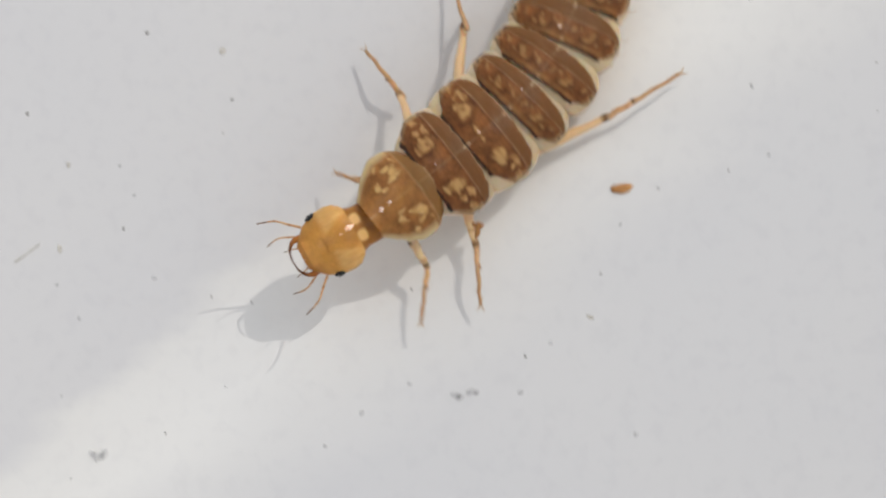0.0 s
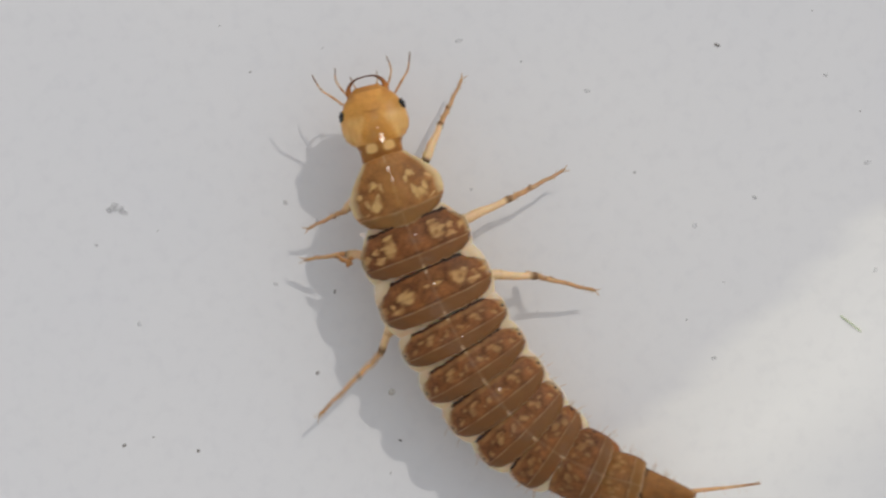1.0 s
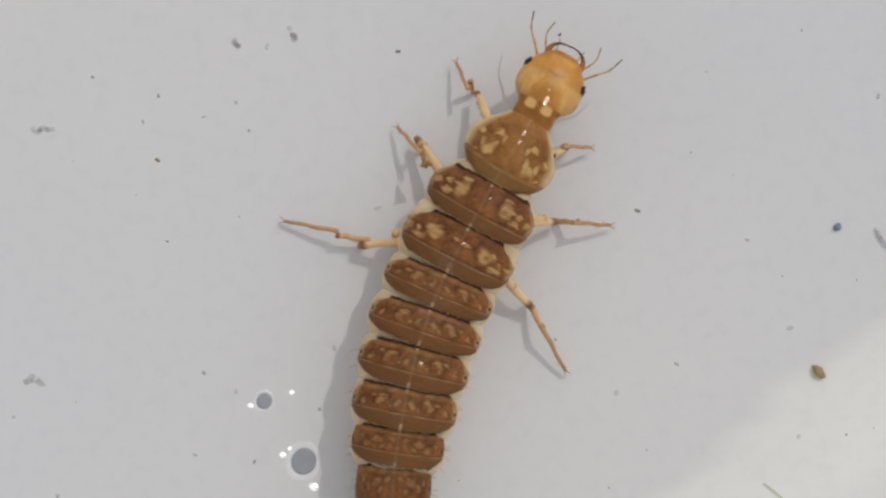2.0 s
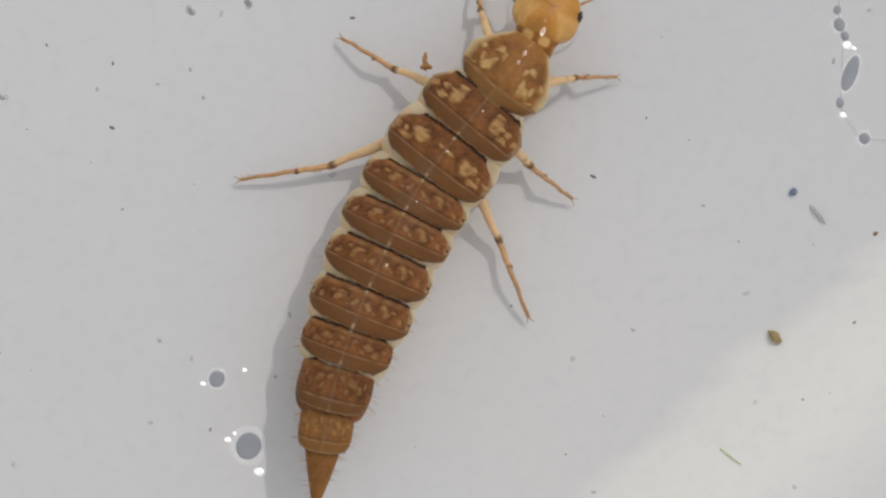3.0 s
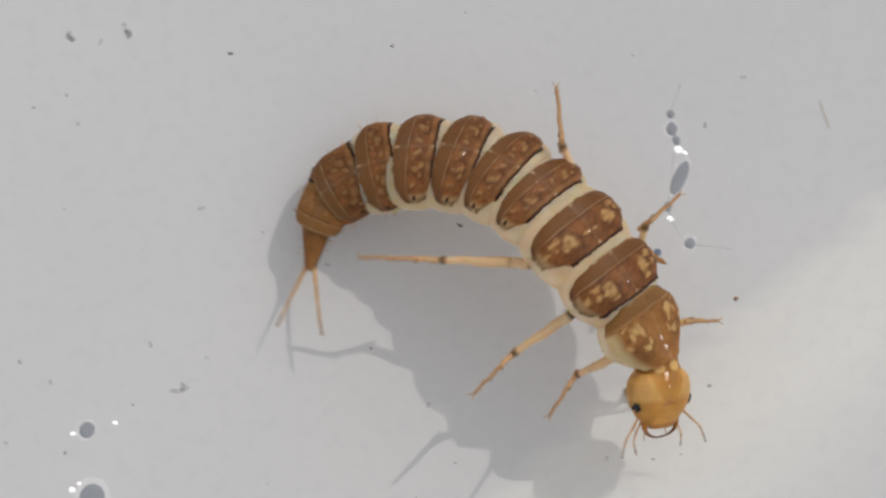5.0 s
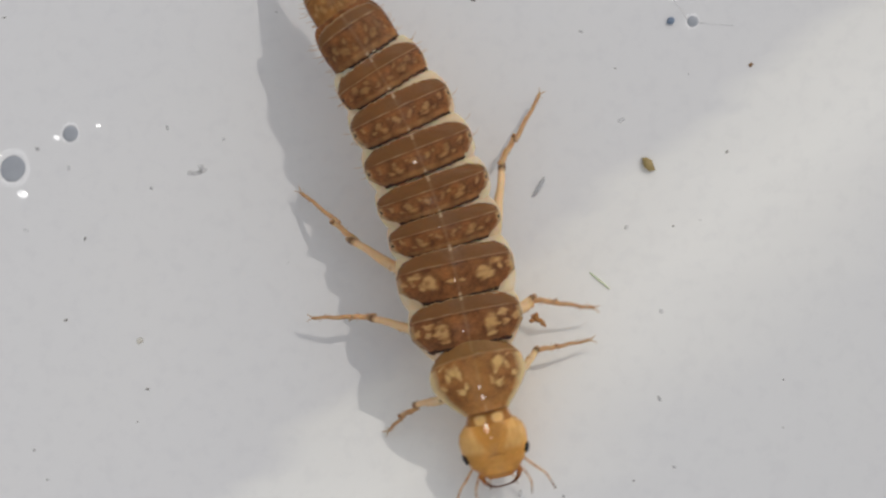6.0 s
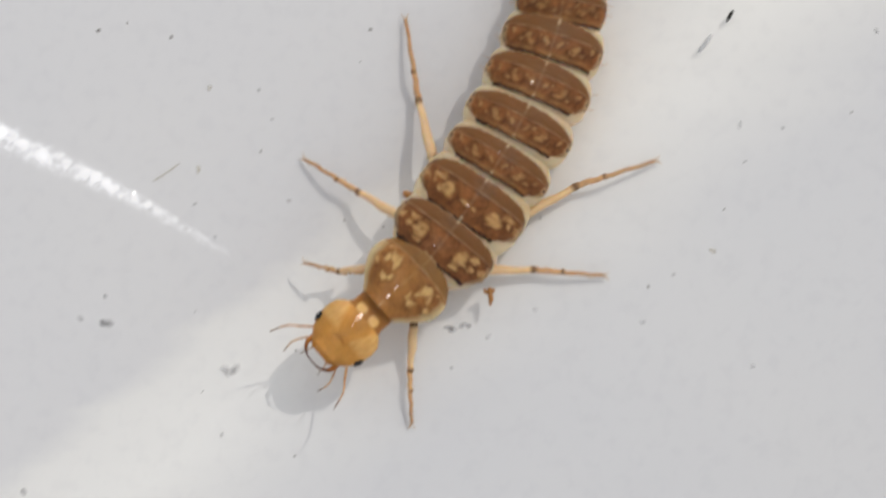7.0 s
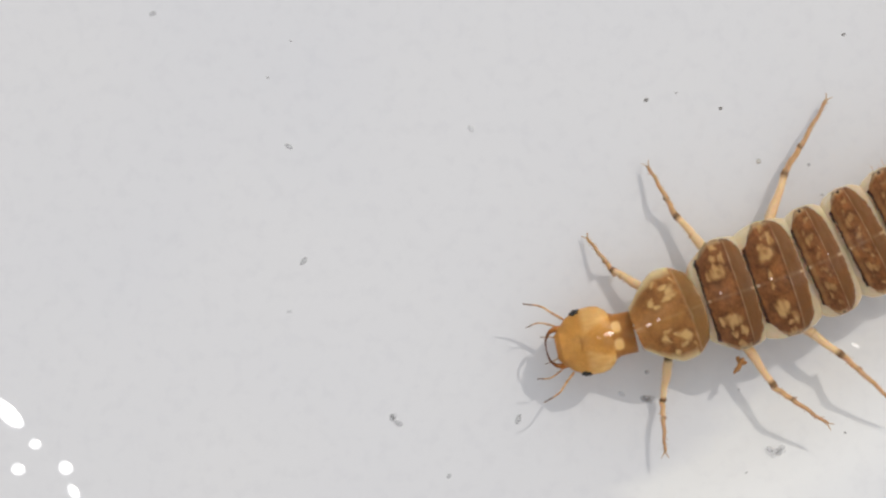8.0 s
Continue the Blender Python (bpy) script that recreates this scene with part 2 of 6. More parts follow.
def tube(bm, path, radii, sides=10, marks=None):
    """A round limb along path points."""
    pts = [Vector(p) for p in path]
    rows, cols = [], []
    up = Vector((0, 0, 1))
    for i, p in enumerate(pts):
        d = (pts[min(i + 1, len(pts) - 1)] - pts[max(i - 1, 0)]).normalized()
        s = d.cross(up)
        s = s.normalized() if s.length > 1e-4 else Vector((1, 0, 0))
        u = s.cross(d)
        rows.append([p + radii[i] * (math.cos(a) * s + math.sin(a) * u) for a in (2 * math.pi * k / sides for k in range(sides))])
        cols.append([marks[i] if marks else (0, 0, 0)] * sides)
    grid(bm, rows, True, True, cols)


def curve_points(ctrl, n):
    """Smooth points through a few control points."""
    c = [Vector(p) for p in ctrl]
    c = [2 * c[0] - c[1], *c, 2 * c[-1] - c[-2]]
    out = []
    for k in range(n):
        s = k / (n - 1) * (len(c) - 3)
        i = min(int(s), len(c) - 4)
        f = s - i
        p0, p1, p2, p3 = c[i:i + 4]
        out.append(0.5 * (2 * p1 + (p2 - p0) * f + (2 * p0 - 5 * p1 + 4 * p2 - p3) * f * f + (3 * p1 - p0 - 3 * p2 + p3) * f ** 3))
    return out


def steps(a, b, n):
    return [a + (b - a) * i / (n - 1) for i in range(n)]


# ---- the tray ----
def floor_height(x, y):
    """Tray bottom, in mm: level, with one broad low ridge added to catch sun."""
    d = (x - LIGHT_RIB[0]) * LIGHT_RIB[2] + (y - LIGHT_RIB[1]) * LIGHT_RIB[3]
    if d <= 0:
        return 0.0
    if d < 1.6:
        return 0.125 * d * d
    if d < 6.5:
        return 0.32 + 0.4 * (d - 1.6)
    if d < 10.5:
        return 2.28 + 0.4 * (d - 6.5) - 0.05 * (d - 6.5) ** 2
    return 3.08 * (0.5 + 0.5 * math.cos(math.pi * min(1.0, (d - 10.5) / 45.0)))


def build_tray():
    tray = tagged(new("tray"), "white enamelled tray holding shallow clear water", "tray", kind="structure")
    x0, x1, y0, y1, top = -115.0, 85.0, -115.0, 75.0, 26.0
    bm = bmesh.new()
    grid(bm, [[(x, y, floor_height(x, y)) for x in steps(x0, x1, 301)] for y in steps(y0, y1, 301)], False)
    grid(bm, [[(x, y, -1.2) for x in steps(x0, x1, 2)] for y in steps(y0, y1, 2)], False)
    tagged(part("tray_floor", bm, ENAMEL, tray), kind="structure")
    for name, a, b, nx, ny in (("tray_wall", (x0, y0), (x1, y0), 0, -1), ("tray_wall", (x1, y0), (x1, y1), 1, 0),
                               ("tray_wall", (x1, y1), (x0, y1), 0, 1), ("tray_wall", (x0, y1), (x0, y0), -1, 0)):
        prof = [(0, -1.2), (0, 0.2), (0.8, 1.2), (3.0, 12.0), (5.5, top), (8.5, top + 0.6), (8.5, top - 0.8), (6.2, top - 1.2), (4.0, 11.0), (1.6, -1.2)]
        rows = []
        for o, z in prof:
            ex, ey = (o, 0) if nx == 0 else (0, o)
            sx, sy = math.copysign(1, b[0] - a[0]), math.copysign(1, b[1] - a[1])
            rows.append([(a[0] + nx * o - sx * ex, a[1] + ny * o - sy * ey, z), (b[0] + nx * o + sx * ex, b[1] + ny * o + sy * ey, z)])
        bm = bmesh.new()
        grid(bm, rows, False)
        tagged(part(name, bm, ENAMEL, tray), kind="structure")
    bm = bmesh.new()
    grid(bm, [[(x, y, -1.6) for x in (-900, 900)] for y in (-900, 900)], False)
    grid(bm, [[(x, y, -30) for x in (-900, 900)] for y in (-900, 900)], False)
    tagged(part("table_top", bm, TABLE), "weathered brown wooden table top under the tray", "table", kind="structure")


# ---- the larva ----
# name, length, width, height, front narrowing, rear narrowing (mm)
SEGMENTS = [
    ("prothorax", 5.35, 6.15, 1.75, 0.50, 0.80), ("mesothorax", 3.55, 7.2, 1.85, 0.74, 0.82), ("metathorax", 3.65, 7.5, 1.9, 0.76, 0.80),
    ("abdomen_segment", 2.62, 7.25, 1.9, 0.80, 0.78), ("abdomen_segment", 2.75, 7.3, 1.9, 0.80, 0.78), ("abdomen_segment", 3.0, 7.1, 1.85, 0.82, 0.78),
    ("abdomen_segment", 3.0, 6.7, 1.8, 0.86, 0.80), ("abdomen_segment", 2.75, 5.9, 1.65, 0.91, 0.80), ("abdomen_segment", 3.15, 4.75, 1.4, 0.98, 0.82),
    ("abdomen_segment", 2.95, 3.45, 1.1, 1.0, 0.82), ("tail_cone", 3.6, 2.35, 0.85, 1.0, 0.30)]

# pale blotches of one half: across, along, half sizes, lean
PRO = [(0.50, -0.36, 0.13, 0.13, 0.3), (0.40, -0.20, 0.06, 0.12, 0.4), (0.74, -0.50, 0.08, 0.05, 0), (0.78, 0.0, 0.06, 0.10, -0.2), (0.46, 0.24, 0.11, 0.10, -0.5),
       (0.30, 0.10, 0.05, 0.12, -0.5), (0.64, -0.22, 0.05, 0.08, 0), (0.55, 0.12, 0.04, 0.05, 0)]
MESO = [(0.44, 0.22, 0.11, 0.34, 0.1), (0.66, -0.12, 0.10, 0.12, 0.5), (0.56, 0.30, 0.07, 0.10, 0), (0.70, 0.28, 0.06, 0.12, 0), (0.88, 0.08, 0.06, 0.14, -0.3), (0.48, 0.62, 0.10, 0.12, 0)]
META = [(0.47, 0.20, 0.12, 0.28, 0.1), (0.70, -0.14, 0.11, 0.13, 0.3), (0.60, 0.32, 0.07, 0.12, 0), (0.90, 0.08, 0.05, 0.12, -0.3), (0.76, 0.10, 0.04, 0.1, 0), (0.10, 0.30, 0.06, 0.09, 0)]
ABD = [(0.48, 0.16, 0.06, 0.17, 0.2), (0.43, 0.42, 0.09, 0.10, 0), (0.78, 0.04, 0.04, 0.16, 0.8), (0.14, 0.20, 0.045, 0.18, 0.7), (0.26, 0.02, 0.04, 0.06, 0), (0.62, 0.40, 0.05, 0.08, 0)]
TAIL = [(0.46, 0.28, 0.11, 0.16, 0.6), (0.66, 0.05, 0.06, 0.2, -0.4), (0.16, 0.42, 0.07, 0.12, 0.2), (0.34, -0.02, 0.05, 0.14, 0.6), (0.8, 0.3, 0.05, 0.12, 0)]


NECKED = [(-1.0, 0.66), (-0.9, 0.78), (-0.7, 0.89), (-0.58, 0.96), (-0.4, 1.0), (-0.05, 0.99), (0.34, 0.85), (0.62, 0.695), (0.84, 0.555), (1.0, 0.47)]


def side_profile(u, front, rear):
    """Half width over the length; u runs from -1 (rear) to 1 (front)."""
    if front < 0.55:
        return float(np.interp(u, [p[0] for p in NECKED], [p[1] for p in NECKED]))
    if rear < 0.5:
        return rear + (1 - rear) * (u + 1) / 2
    if u > 0.1:
        # cut off straight towards the front corners
        f = (u - 0.1) / 0.9
        return 1 - (1 - front) * (0.5 * f * f + 0.5 * min(1.0, max(0.0, (f - 0.2) / 0.6)))
    f = (0.1 - u) / 1.1
    return 1 - (1 - rear) * f ** 3.4


def blotch(x, u, spots, seed):
    """Pale marks, mirrored about the middle line with ragged edges."""
    q = Vector((x * 3.1 + seed * 7.7, u * 2.3, seed * 1.3))
    ax = abs(x) + 0.045 * noise.noise(q * 2.2)
    au = u + 0.12 * noise.noise(q * 2.6 + Vector((5, 3, 1)))
    best = 0.0
    ax += 0.012 * noise.noise(q * 7.0)
    au += 0.035 * noise.noise(q * 8.0 + Vector((2, 7, 4)))
    for cx, cu, rx, ru, lean in spots:
        dx, du = ax - cx, au - cu
        dx += lean * du * rx / max(ru, 1e-3) * 0.7
        d = math.sqrt((dx / rx) ** 2 + (du / ru) ** 2)
        best = max(best, min(1.0, max(0.0, (1.3 - d) / 0.6)))
    return best * min(1.0, max(0.35, 0.85 + 0.9 * noise.noise(q * 2.6)))


def back_plate(seg, parent, index):
    """One plate of the back: mottled in front of a fine pale crease, plain olive-brown behind it, with a dark front edge."""
    name, length, width, high, front, rear = seg
    nu, nv = (64, 101) if index < 8 else (48, 69)
    spots = (PRO, MESO, META)[index] if index < 3 else ABD if index < 7 else TAIL if index < 10 else []
    seam = -0.62 if index == 0 else -0.42 if index < 3 else -0.28 if index < 8 else -0.5
    reach = 0.468 if index in (1, 2) else 0.474 if 0 < index < 8 else 0.53 if 0 < index < 10 else 0.5
    outer, inner, cols, tones = [], [], [], []
    for u in steps(-1, 1, nu):
        w = (0.512 if index in (0, 10) else 0.524) * width * side_profile(u, front, rear)
        h = high * (0.95 + 0.05 * (1 - u * u)) * (1.0 - 0.06 * u)
        if index == 10:
            h = high * (0.45 + 0.55 * (u + 1) / 2)
        w *= 1 + (0.016 * noise.noise(Vector((u * 5, index * 4.0, 2))) + 0.012 * noise.noise(Vector((u * 14, index * 4.0, 7))) if 0 < index < 10 else 0.0)
        ro, ri, rc, rt = [], [], [], []
        for a in steps(-1.5, 1.5, nv):
            sx, cz = math.sin(a), math.cos(a)
            x, z = math.copysign(abs(sx) ** 0.86, sx), math.copysign(abs(cz) ** 0.80, cz)
            rough = noise.noise(Vector((x * 5, u * 4, index * 3.0)))
            bulge = 1 + 0.012 * rough
            lip = 0.05 * max(0.0, (-u - 0.86) / 0.14) - 0.05 * max(0.0, (u - 0.9) / 0.1)
            crease = 0.035 * max(0.0, 1 - abs(u - seam) / 0.05) if index < 10 else 0.0
            y = u * length * reach * (1 - x * x * (0.03 if u > 0 else 0.13)) * (0.80 if index == 0 and u > 0 else 1.0)
            y += (0.10 * noise.noise(Vector((x * 6, u, index * 5.0))) + 0.08 * noise.noise(Vector((x * 17, u, index * 7.0)))) * abs(u) ** 3
            ro.append((w * x * bulge, y, (h - lip - crease) * z * bulge))
            ri.append((w * x * 0.975, y, (h - lip) * z - 0.09))
            ahead = min(1.0, max(0.0, (u - seam - 0.05) / 0.06))
            pale = blotch(x, u, spots, index + 0.5) * ahead
            if index >= 3:
                pale *= 0.45 if index >= 7 else 0.62
            if 3 <= index < 10 and 0.60 < u < 0.88:
                pale = max(pale, 0.40 * min(1, (u - 0.60) / 0.1, (0.88 - u) / 0.05) * (0.7 + 0.8 * noise.noise(Vector((x * 5, index, 2)))) * (1 - 0.6 * abs(x)))
            halo = 0.0
            if index < 9 and ahead > 0:
                halo = 0.30 * max(0.0, blotch(x * 0.97, u * 0.9, [(a0, b0, c0 * 1.7, d0 * 1.6, e0) for a0, b0, c0, d0, e0 in spots], index + 0.5) - pale) * ahead
            # dark, uneven front edge, thickest at its corners
            ragged = 0.035 * noise.noise(Vector((x * 7, 3, index))) + 0.02 * noise.noise(Vector((x * 17, 5, index)))
            edge = min(1.0, max(0.0, (u - 0.90 + 0.07 * x * x + ragged) / 0.03)) * (0.0 if index == 0 else 1.0)
            rim = min(1.0, max(0.0, (-u - 0.955 + 0.02 * rough) / 0.02)) * (0.18 if 0 < index < 9 else 0.3)
            if index in (8, 9):
                rim = max(rim, min(1.0, max(0.0, (-u - 0.90) / 0.04)) * 0.2)
            side = min(1.0, max(0.0, (abs(x) - 0.955) / 0.02)) * (0.5 + 0.5 * noise.noise(Vector((u * 5, index, x)))) if index else 0.0
            wob = 0.025 * noise.noise(Vector((x * 3, index * 2.0, 0)))
            line = max(0.0, 1 - abs(u - seam - wob) / 0.045) * max(0.0, 0.24 + 0.4 * noise.noise(Vector((x * 4, index, 8)))) if index < 10 else 0.0
            under = 0.45 * max(0.0, 1 - abs(u - seam - wob - 0.085) / 0.05) if 0 < index < 10 else 0.0
            mid = max(0.0, 1 - abs(x) / (0.05 if abs(u) > 0.85 else 0.028)) * (0.75 if u < seam - 0.45 or u > 0.80 else 0.12) * (0.7 + 0.6 * noise.noise(Vector((u * 3, index, 5))))
            if index == 10:
                mid = 0.0
            wet = 0.6 * max(0.0, 1 - abs(x) / 0.30) ** 0.5 * min(1.0, max(0.0, 0.2 + 2.2 * noise.noise(Vector((x * 2.2, u * 1.6, index * 3.3)))))
            spiracle = 1.0 if 3 <= index < 9 and 1.20 < abs(a) < 1.36 and abs(u - 0.08) < 0.07 else 0.0
            rc.append((min(1, max(0, pale)), min(1, max(0, halo, edge, spiracle, side * 0.8, under)) * (1 if index else 0.6), min(1, max(line, mid, rim)), wet))
            plain = (1 - min(1.0, max(0.0, (u - seam + 0.02) / 0.05))) if index < 10 else 0.0
            amber = 0.0
            if index == 0:
                amber = max(0.22 * min(1.0, max(0.0, (u - 0.15) / 0.8)) * (1 - 0.3 * abs(x)), 0.22 * max(0.0, 1 - abs(x) / 0.35) * ahead)
            if index >= 9:
                amber = 0.18
            glassy = min(1.0, max(0.0, (abs(x) - 0.80 - 0.03 * rough) / 0.16)) * ahead * 0.8 if index == 0 else 0.55 * min(1.0, max(0.0, (abs(x) - 0.90) / 0.06)) * ahead * max(0.0, 1 - abs(u - 0.1)) if index < 7 else 0.0
            rt.append((plain, amber, glassy))
        outer.append(ro), inner.append(ri), cols.append(rc), tones.append(rt)
    bm = bmesh.new()
    vo = grid(bm, outer, False, False, cols, tones)
    vi = grid(bm, inner, False, False, cols, tones)
    for a, b in zip(range(nu - 1), range(1, nu)):
        for j in (0, nv - 1):
            bm.faces.new((vo[a][j], vo[b][j], vi[b][j], vi[a][j]))
    for j in range(nv - 1):
        for i in (0, nu - 1):
            bm.faces.new((vo[i][j], vo[i][j + 1], vi[i][j + 1], vi[i][j]))
    return part("back_plate", bm, FRONT if index == 0 else PLATE, parent, "mottled brown plate with pale tan blotches")


def trunk(seg, index, parent):
    """The soft skin of one body ring."""
    name, length, width, high, front, rear = seg
    rows = []
    for u in steps(-1, 1, 17):
        k = (1 - abs(u) ** 2.2) ** 0.65 if abs(u) < 1 else 0
        w = 0.5 * width * (0.80 + 0.265 * k)
        if index == 1:
            w *= 1 - 0.22 * max(0.0, u)
        if index == 0 or index > 8:
            w = 0.5 * width * side_profile(u, front, rear) * (1.05 if index == 0 else 0.9) * (0.8 + 0.2 * k)
        h = (high - 0.1) * (0.87 + 0.07 * k)
        if index == 10:
            h *= 0.4 + 0.5 * (u + 1) / 2
        row = []
        for a in (2 * math.pi * i / 36 for i in range(36)):
            x, z = math.copysign(abs(math.cos(a)) ** 0.9, math.cos(a)), math.sin(a)
            fold = 1 + 0.02 * noise.noise(Vector((x * 3, u * 3, index * 2.0 + z)))
            deep = 1.0 if z > 0 or index > 8 else 1.12
            row.append((w * x * fold, u * length * ((0.385 if u > 0 else 0.50) if index == 0 else 0.50 if index == 10 else 0.64 if index < 9 else 0.54), h * z * fold * deep - 0.12))
        rows.append(row)
    bm = bmesh.new()
    grid(bm, rows, True, True)
    return part(name, bm, SKIN if index < 8 else PLATE, parent, "soft cream skin" if index < 8 else "")


def bristles(seg, parent, count, seed):
    """Fine hairs standing off both flanks of a ring."""
    rnd = random.Random(seed)
    bm = bmesh.new()
    for k in range(count):
        s = -1 if k % 2 else 1
        u = rnd.uniform(-0.8, 0.8)
        w = 0.5 * seg[2] * side_profile(u, seg[4], seg[5])
        y = u * seg[1] * 0.475
        n = rnd.uniform(0.35, 0.85)
        lean = rnd.uniform(-0.7, 0.1)
        tube(bm, [(s * w * 0.96, y, -0.1), (s * (w + n * 0.6), y + lean * n * 0.5, 0.0), (s * (w + n), y + lean * n, 0.02)], [0.022, 0.016, 0.008], 4)
    return part("bristles", bm, LIMB, parent, "fine tan side hairs")


def head_width(y):
    pts = [(-2.7, 1.40), (-1.6, 1.42), (-1.25, 1.54), (-0.95, 1.90), (-0.6, 2.16), (-0.1, 2.27), (0.5, 2.24), (1.0, 2.14), (1.6, 1.84), (2.15, 1.38), (2.6, 0.86)]
    for (a, va), (b, vb) in zip(pts, pts[1:]):
        if y <= b:
            f = (y - a) / (b - a)
            f = f * f * (3 - 2 * f) * 0.5 + f * 0.5
            return va + (vb - va) * f
    return pts[-1][1]


def build_head(parent):
    rows, cols = [], []
    for y in steps(-2.7, 2.6, 100):
        w = head_width(y)
        h = 0.95 + 0.5 * math.exp(-((y + 0.2) / 1.5) ** 2) - 0.35 * max(0.0, (y - 1.4) / 1.1)
        row, rc = [], []
        for a in (2 * math.pi * i / 110 for i in range(110)):
            x, z = math.cos(a), math.sin(a)
            row.append((w * math.copysign(abs(x) ** 0.9, x), y, h * math.copysign(abs(z) ** 0.85, z)))
            px = w * x
            pale = dark = 0.0
            if z > -0.2:
                wave = noise.noise(Vector((px * 1.7, y * 1.7, 6)))
                if y < -1.22:
                    dark = 0.78 + 0.25 * wave
                    for s in (-0.54, 0.54):
                        d = max(abs(px - s) / 0.40, abs(y + 1.58 - 0.1 * abs(px)) / 0.33) * 0.4 + 0.6 * math.hypot((px - s) / 0.42, (y + 1.58) / 0.36)
                        if d < 1.15:
                            dark, pale = max(0.0, (d - 0.75) * 2.0), 0.7 * min(1.0, (1.15 - d) / 0.35)
                    for s in (0.0, -1.15, 1.15):
                        dark = max(dark, 0.6 * max(0, 1 - abs(px - s) / 0.10))
                    dark = max(dark, 0.75 * max(0.0, 1 - abs(y + 2.1) / 0.14))
                else:
                    # brown stripe from the nape, pale lobes beside it, a small arched mark on the brow
                    half = 0.30 + 0.42 * max(0.0, 0.5 - y)
                    if y < 0.6:
                        dark = 0.26 * min(1.0, max(0.0, (half - abs(px)) / 0.25)) * (0.8 + 0.8 * wave)
                        dark = max(dark, 0.22 * max(0.0, 1 - abs(abs(px) - half) / 0.10) * (0.8 + 0.6 * wave))
                        dark = max(dark, 0.42 * max(0, 1 - abs(px) / 0.9) * max(0.0, 1 - (y + 1.22) / 0.6))
                    if abs(px) > half + 0.1 and -1.15 < y < 0.8:
                        pale = (0.40 + 0.3 * noise.noise(Vector((px * 5, y * 1.2, 3)))) * min(1.0, (abs(px) - half - 0.1) / 0.25) * min(1.0, (0.8 - y) / 0.4)
                    brow = y - 0.84 - 0.5 * px * px
                    dark = max(dark, 0.80 * max(0.0, 1 - abs(brow) / 0.15) * max(0.0, 1 - abs(px) / 0.62) ** 0.6)
                    if brow < 0:
                        dark = max(dark, 0.65 * max(0.0, 1 + brow / 0.45) * max(0.0, 1 - abs(px) / 0.34))
                    if y > 1.5 and abs(px) > 0.75:
                        dark = max(dark, 0.45 * min(1.0, (y - 1.5) / 0.6) * min(1.0, (abs(px) - 0.75) / 0.25))
                    if y > 2.25:
                        dark = max(dark, 0.55)
            dark = max(dark, 0.30 * max(0.0, abs(x) - 0.93) / 0.07)
            wet = max(0.0, 1 - abs(px) / 0.6) * min(1.0, max(0.0, 0.3 + 2 * noise.noise(Vector((px * 2, y * 1.1, 4))))) if z > 0 else 0.0
            rc.append((pale, min(1, dark), 0, wet))
        rows.append(row), cols.append(rc)
    bm = bmesh.new()
    grid(bm, rows, True, True, cols)
    head = part("head", bm, HEAD, parent, "glossy amber head with dark sutures")
    for s in (-1, 1):
        bm = bmesh.new()
        for ex, ey, ez, r in ((2.18, 0.95, 0.42, 0.17), (2.12, 1.17, 0.36, 0.15), (2.23, 0.76, 0.40, 0.15), (2.04, 1.05, 0.58, 0.13), (2.12, 0.81, 0.60, 0.12), (2.25, 0.99, 0.14, 0.14)):
            m = Matrix.Translation((s * (ex - 0.09) * MM, ey * MM, ez * MM)) @ Matrix.Diagonal((r * 0.8 * MM, r * 1.15 * MM, r * MM, 1))
            bmesh.ops.create_uvsphere(bm, u_segments=10, v_segments=8, radius=1.0, matrix=m)
        part("eye", bm, EYE, head, "black eye cluster")
        path = curve_points([(s * 1.05, 1.8, 0.0), (s * 1.24, 2.38, 0.02), (s * 1.10, 2.86, 0.04), (s * 0.62, 3.20, 0.05 + 0.05 * s), (s * -0.08, 3.28, 0.06 + 0.1 * s)], 18)
        rad = [0.27 * (1 - k / 17) ** 1.7 + 0.045 for k in range(18)]
        bm = bmesh.new()
        tube(bm, path, rad, 10, [(0, min(1.0, max(0.0, (k - 4) / 7)) * 0.85, 0) for k in range(18)])
        part("mandible", bm, JAW, head, "red-brown sickle jaw with a dark tip")
        for name, ctrl, r in (("antenna", [(1.78, 1.75, 0.1), (2.35, 2.4, 0.2), (2.95, 3.05, 0.3), (3.35, 4.15, 0.35)], 0.085),
                              ("palp", [(1.25, 2.1, -0.3), (1.66, 2.85, -0.4), (1.88, 3.5, -0.35), (1.75, 4.3, -0.3)], 0.07),
                              ("palp", [(0.55, 2.3, -0.5), (0.80, 2.9, -0.6), (0.92, 3.55, -0.6)], 0.055)):
            path = curve_points([(s * p[0], p[1], p[2]) for p in ctrl], 14)
            bm = bmesh.new()
            tube(bm, path, [r * (1.0 - 0.5 * k / 13) * (1.25 if k in (4, 9) else 1) for k in range(14)], 8,
                 [(0, 0.9 if k > 10 else 0.5 if k in (4, 9) else 0.05, 0) for k in range(14)])
            part(name, bm, LIMB, head, "thin jointed feeler with a dark tip")
    return head


# femur, tibia and tarsus lengths; thickness; where it joins its ring
LEGS = {"1": (3.1, 1.55, 2.3, 0.30, (2.1, 0.5, -0.9)), "2": (4.4, 1.9, 2.75, 0.33, (2.6, 0.2, -1.1)), "3": (5.0, 2.35, 3.75, 0.35, (2.6, 0.0, -1.1))}


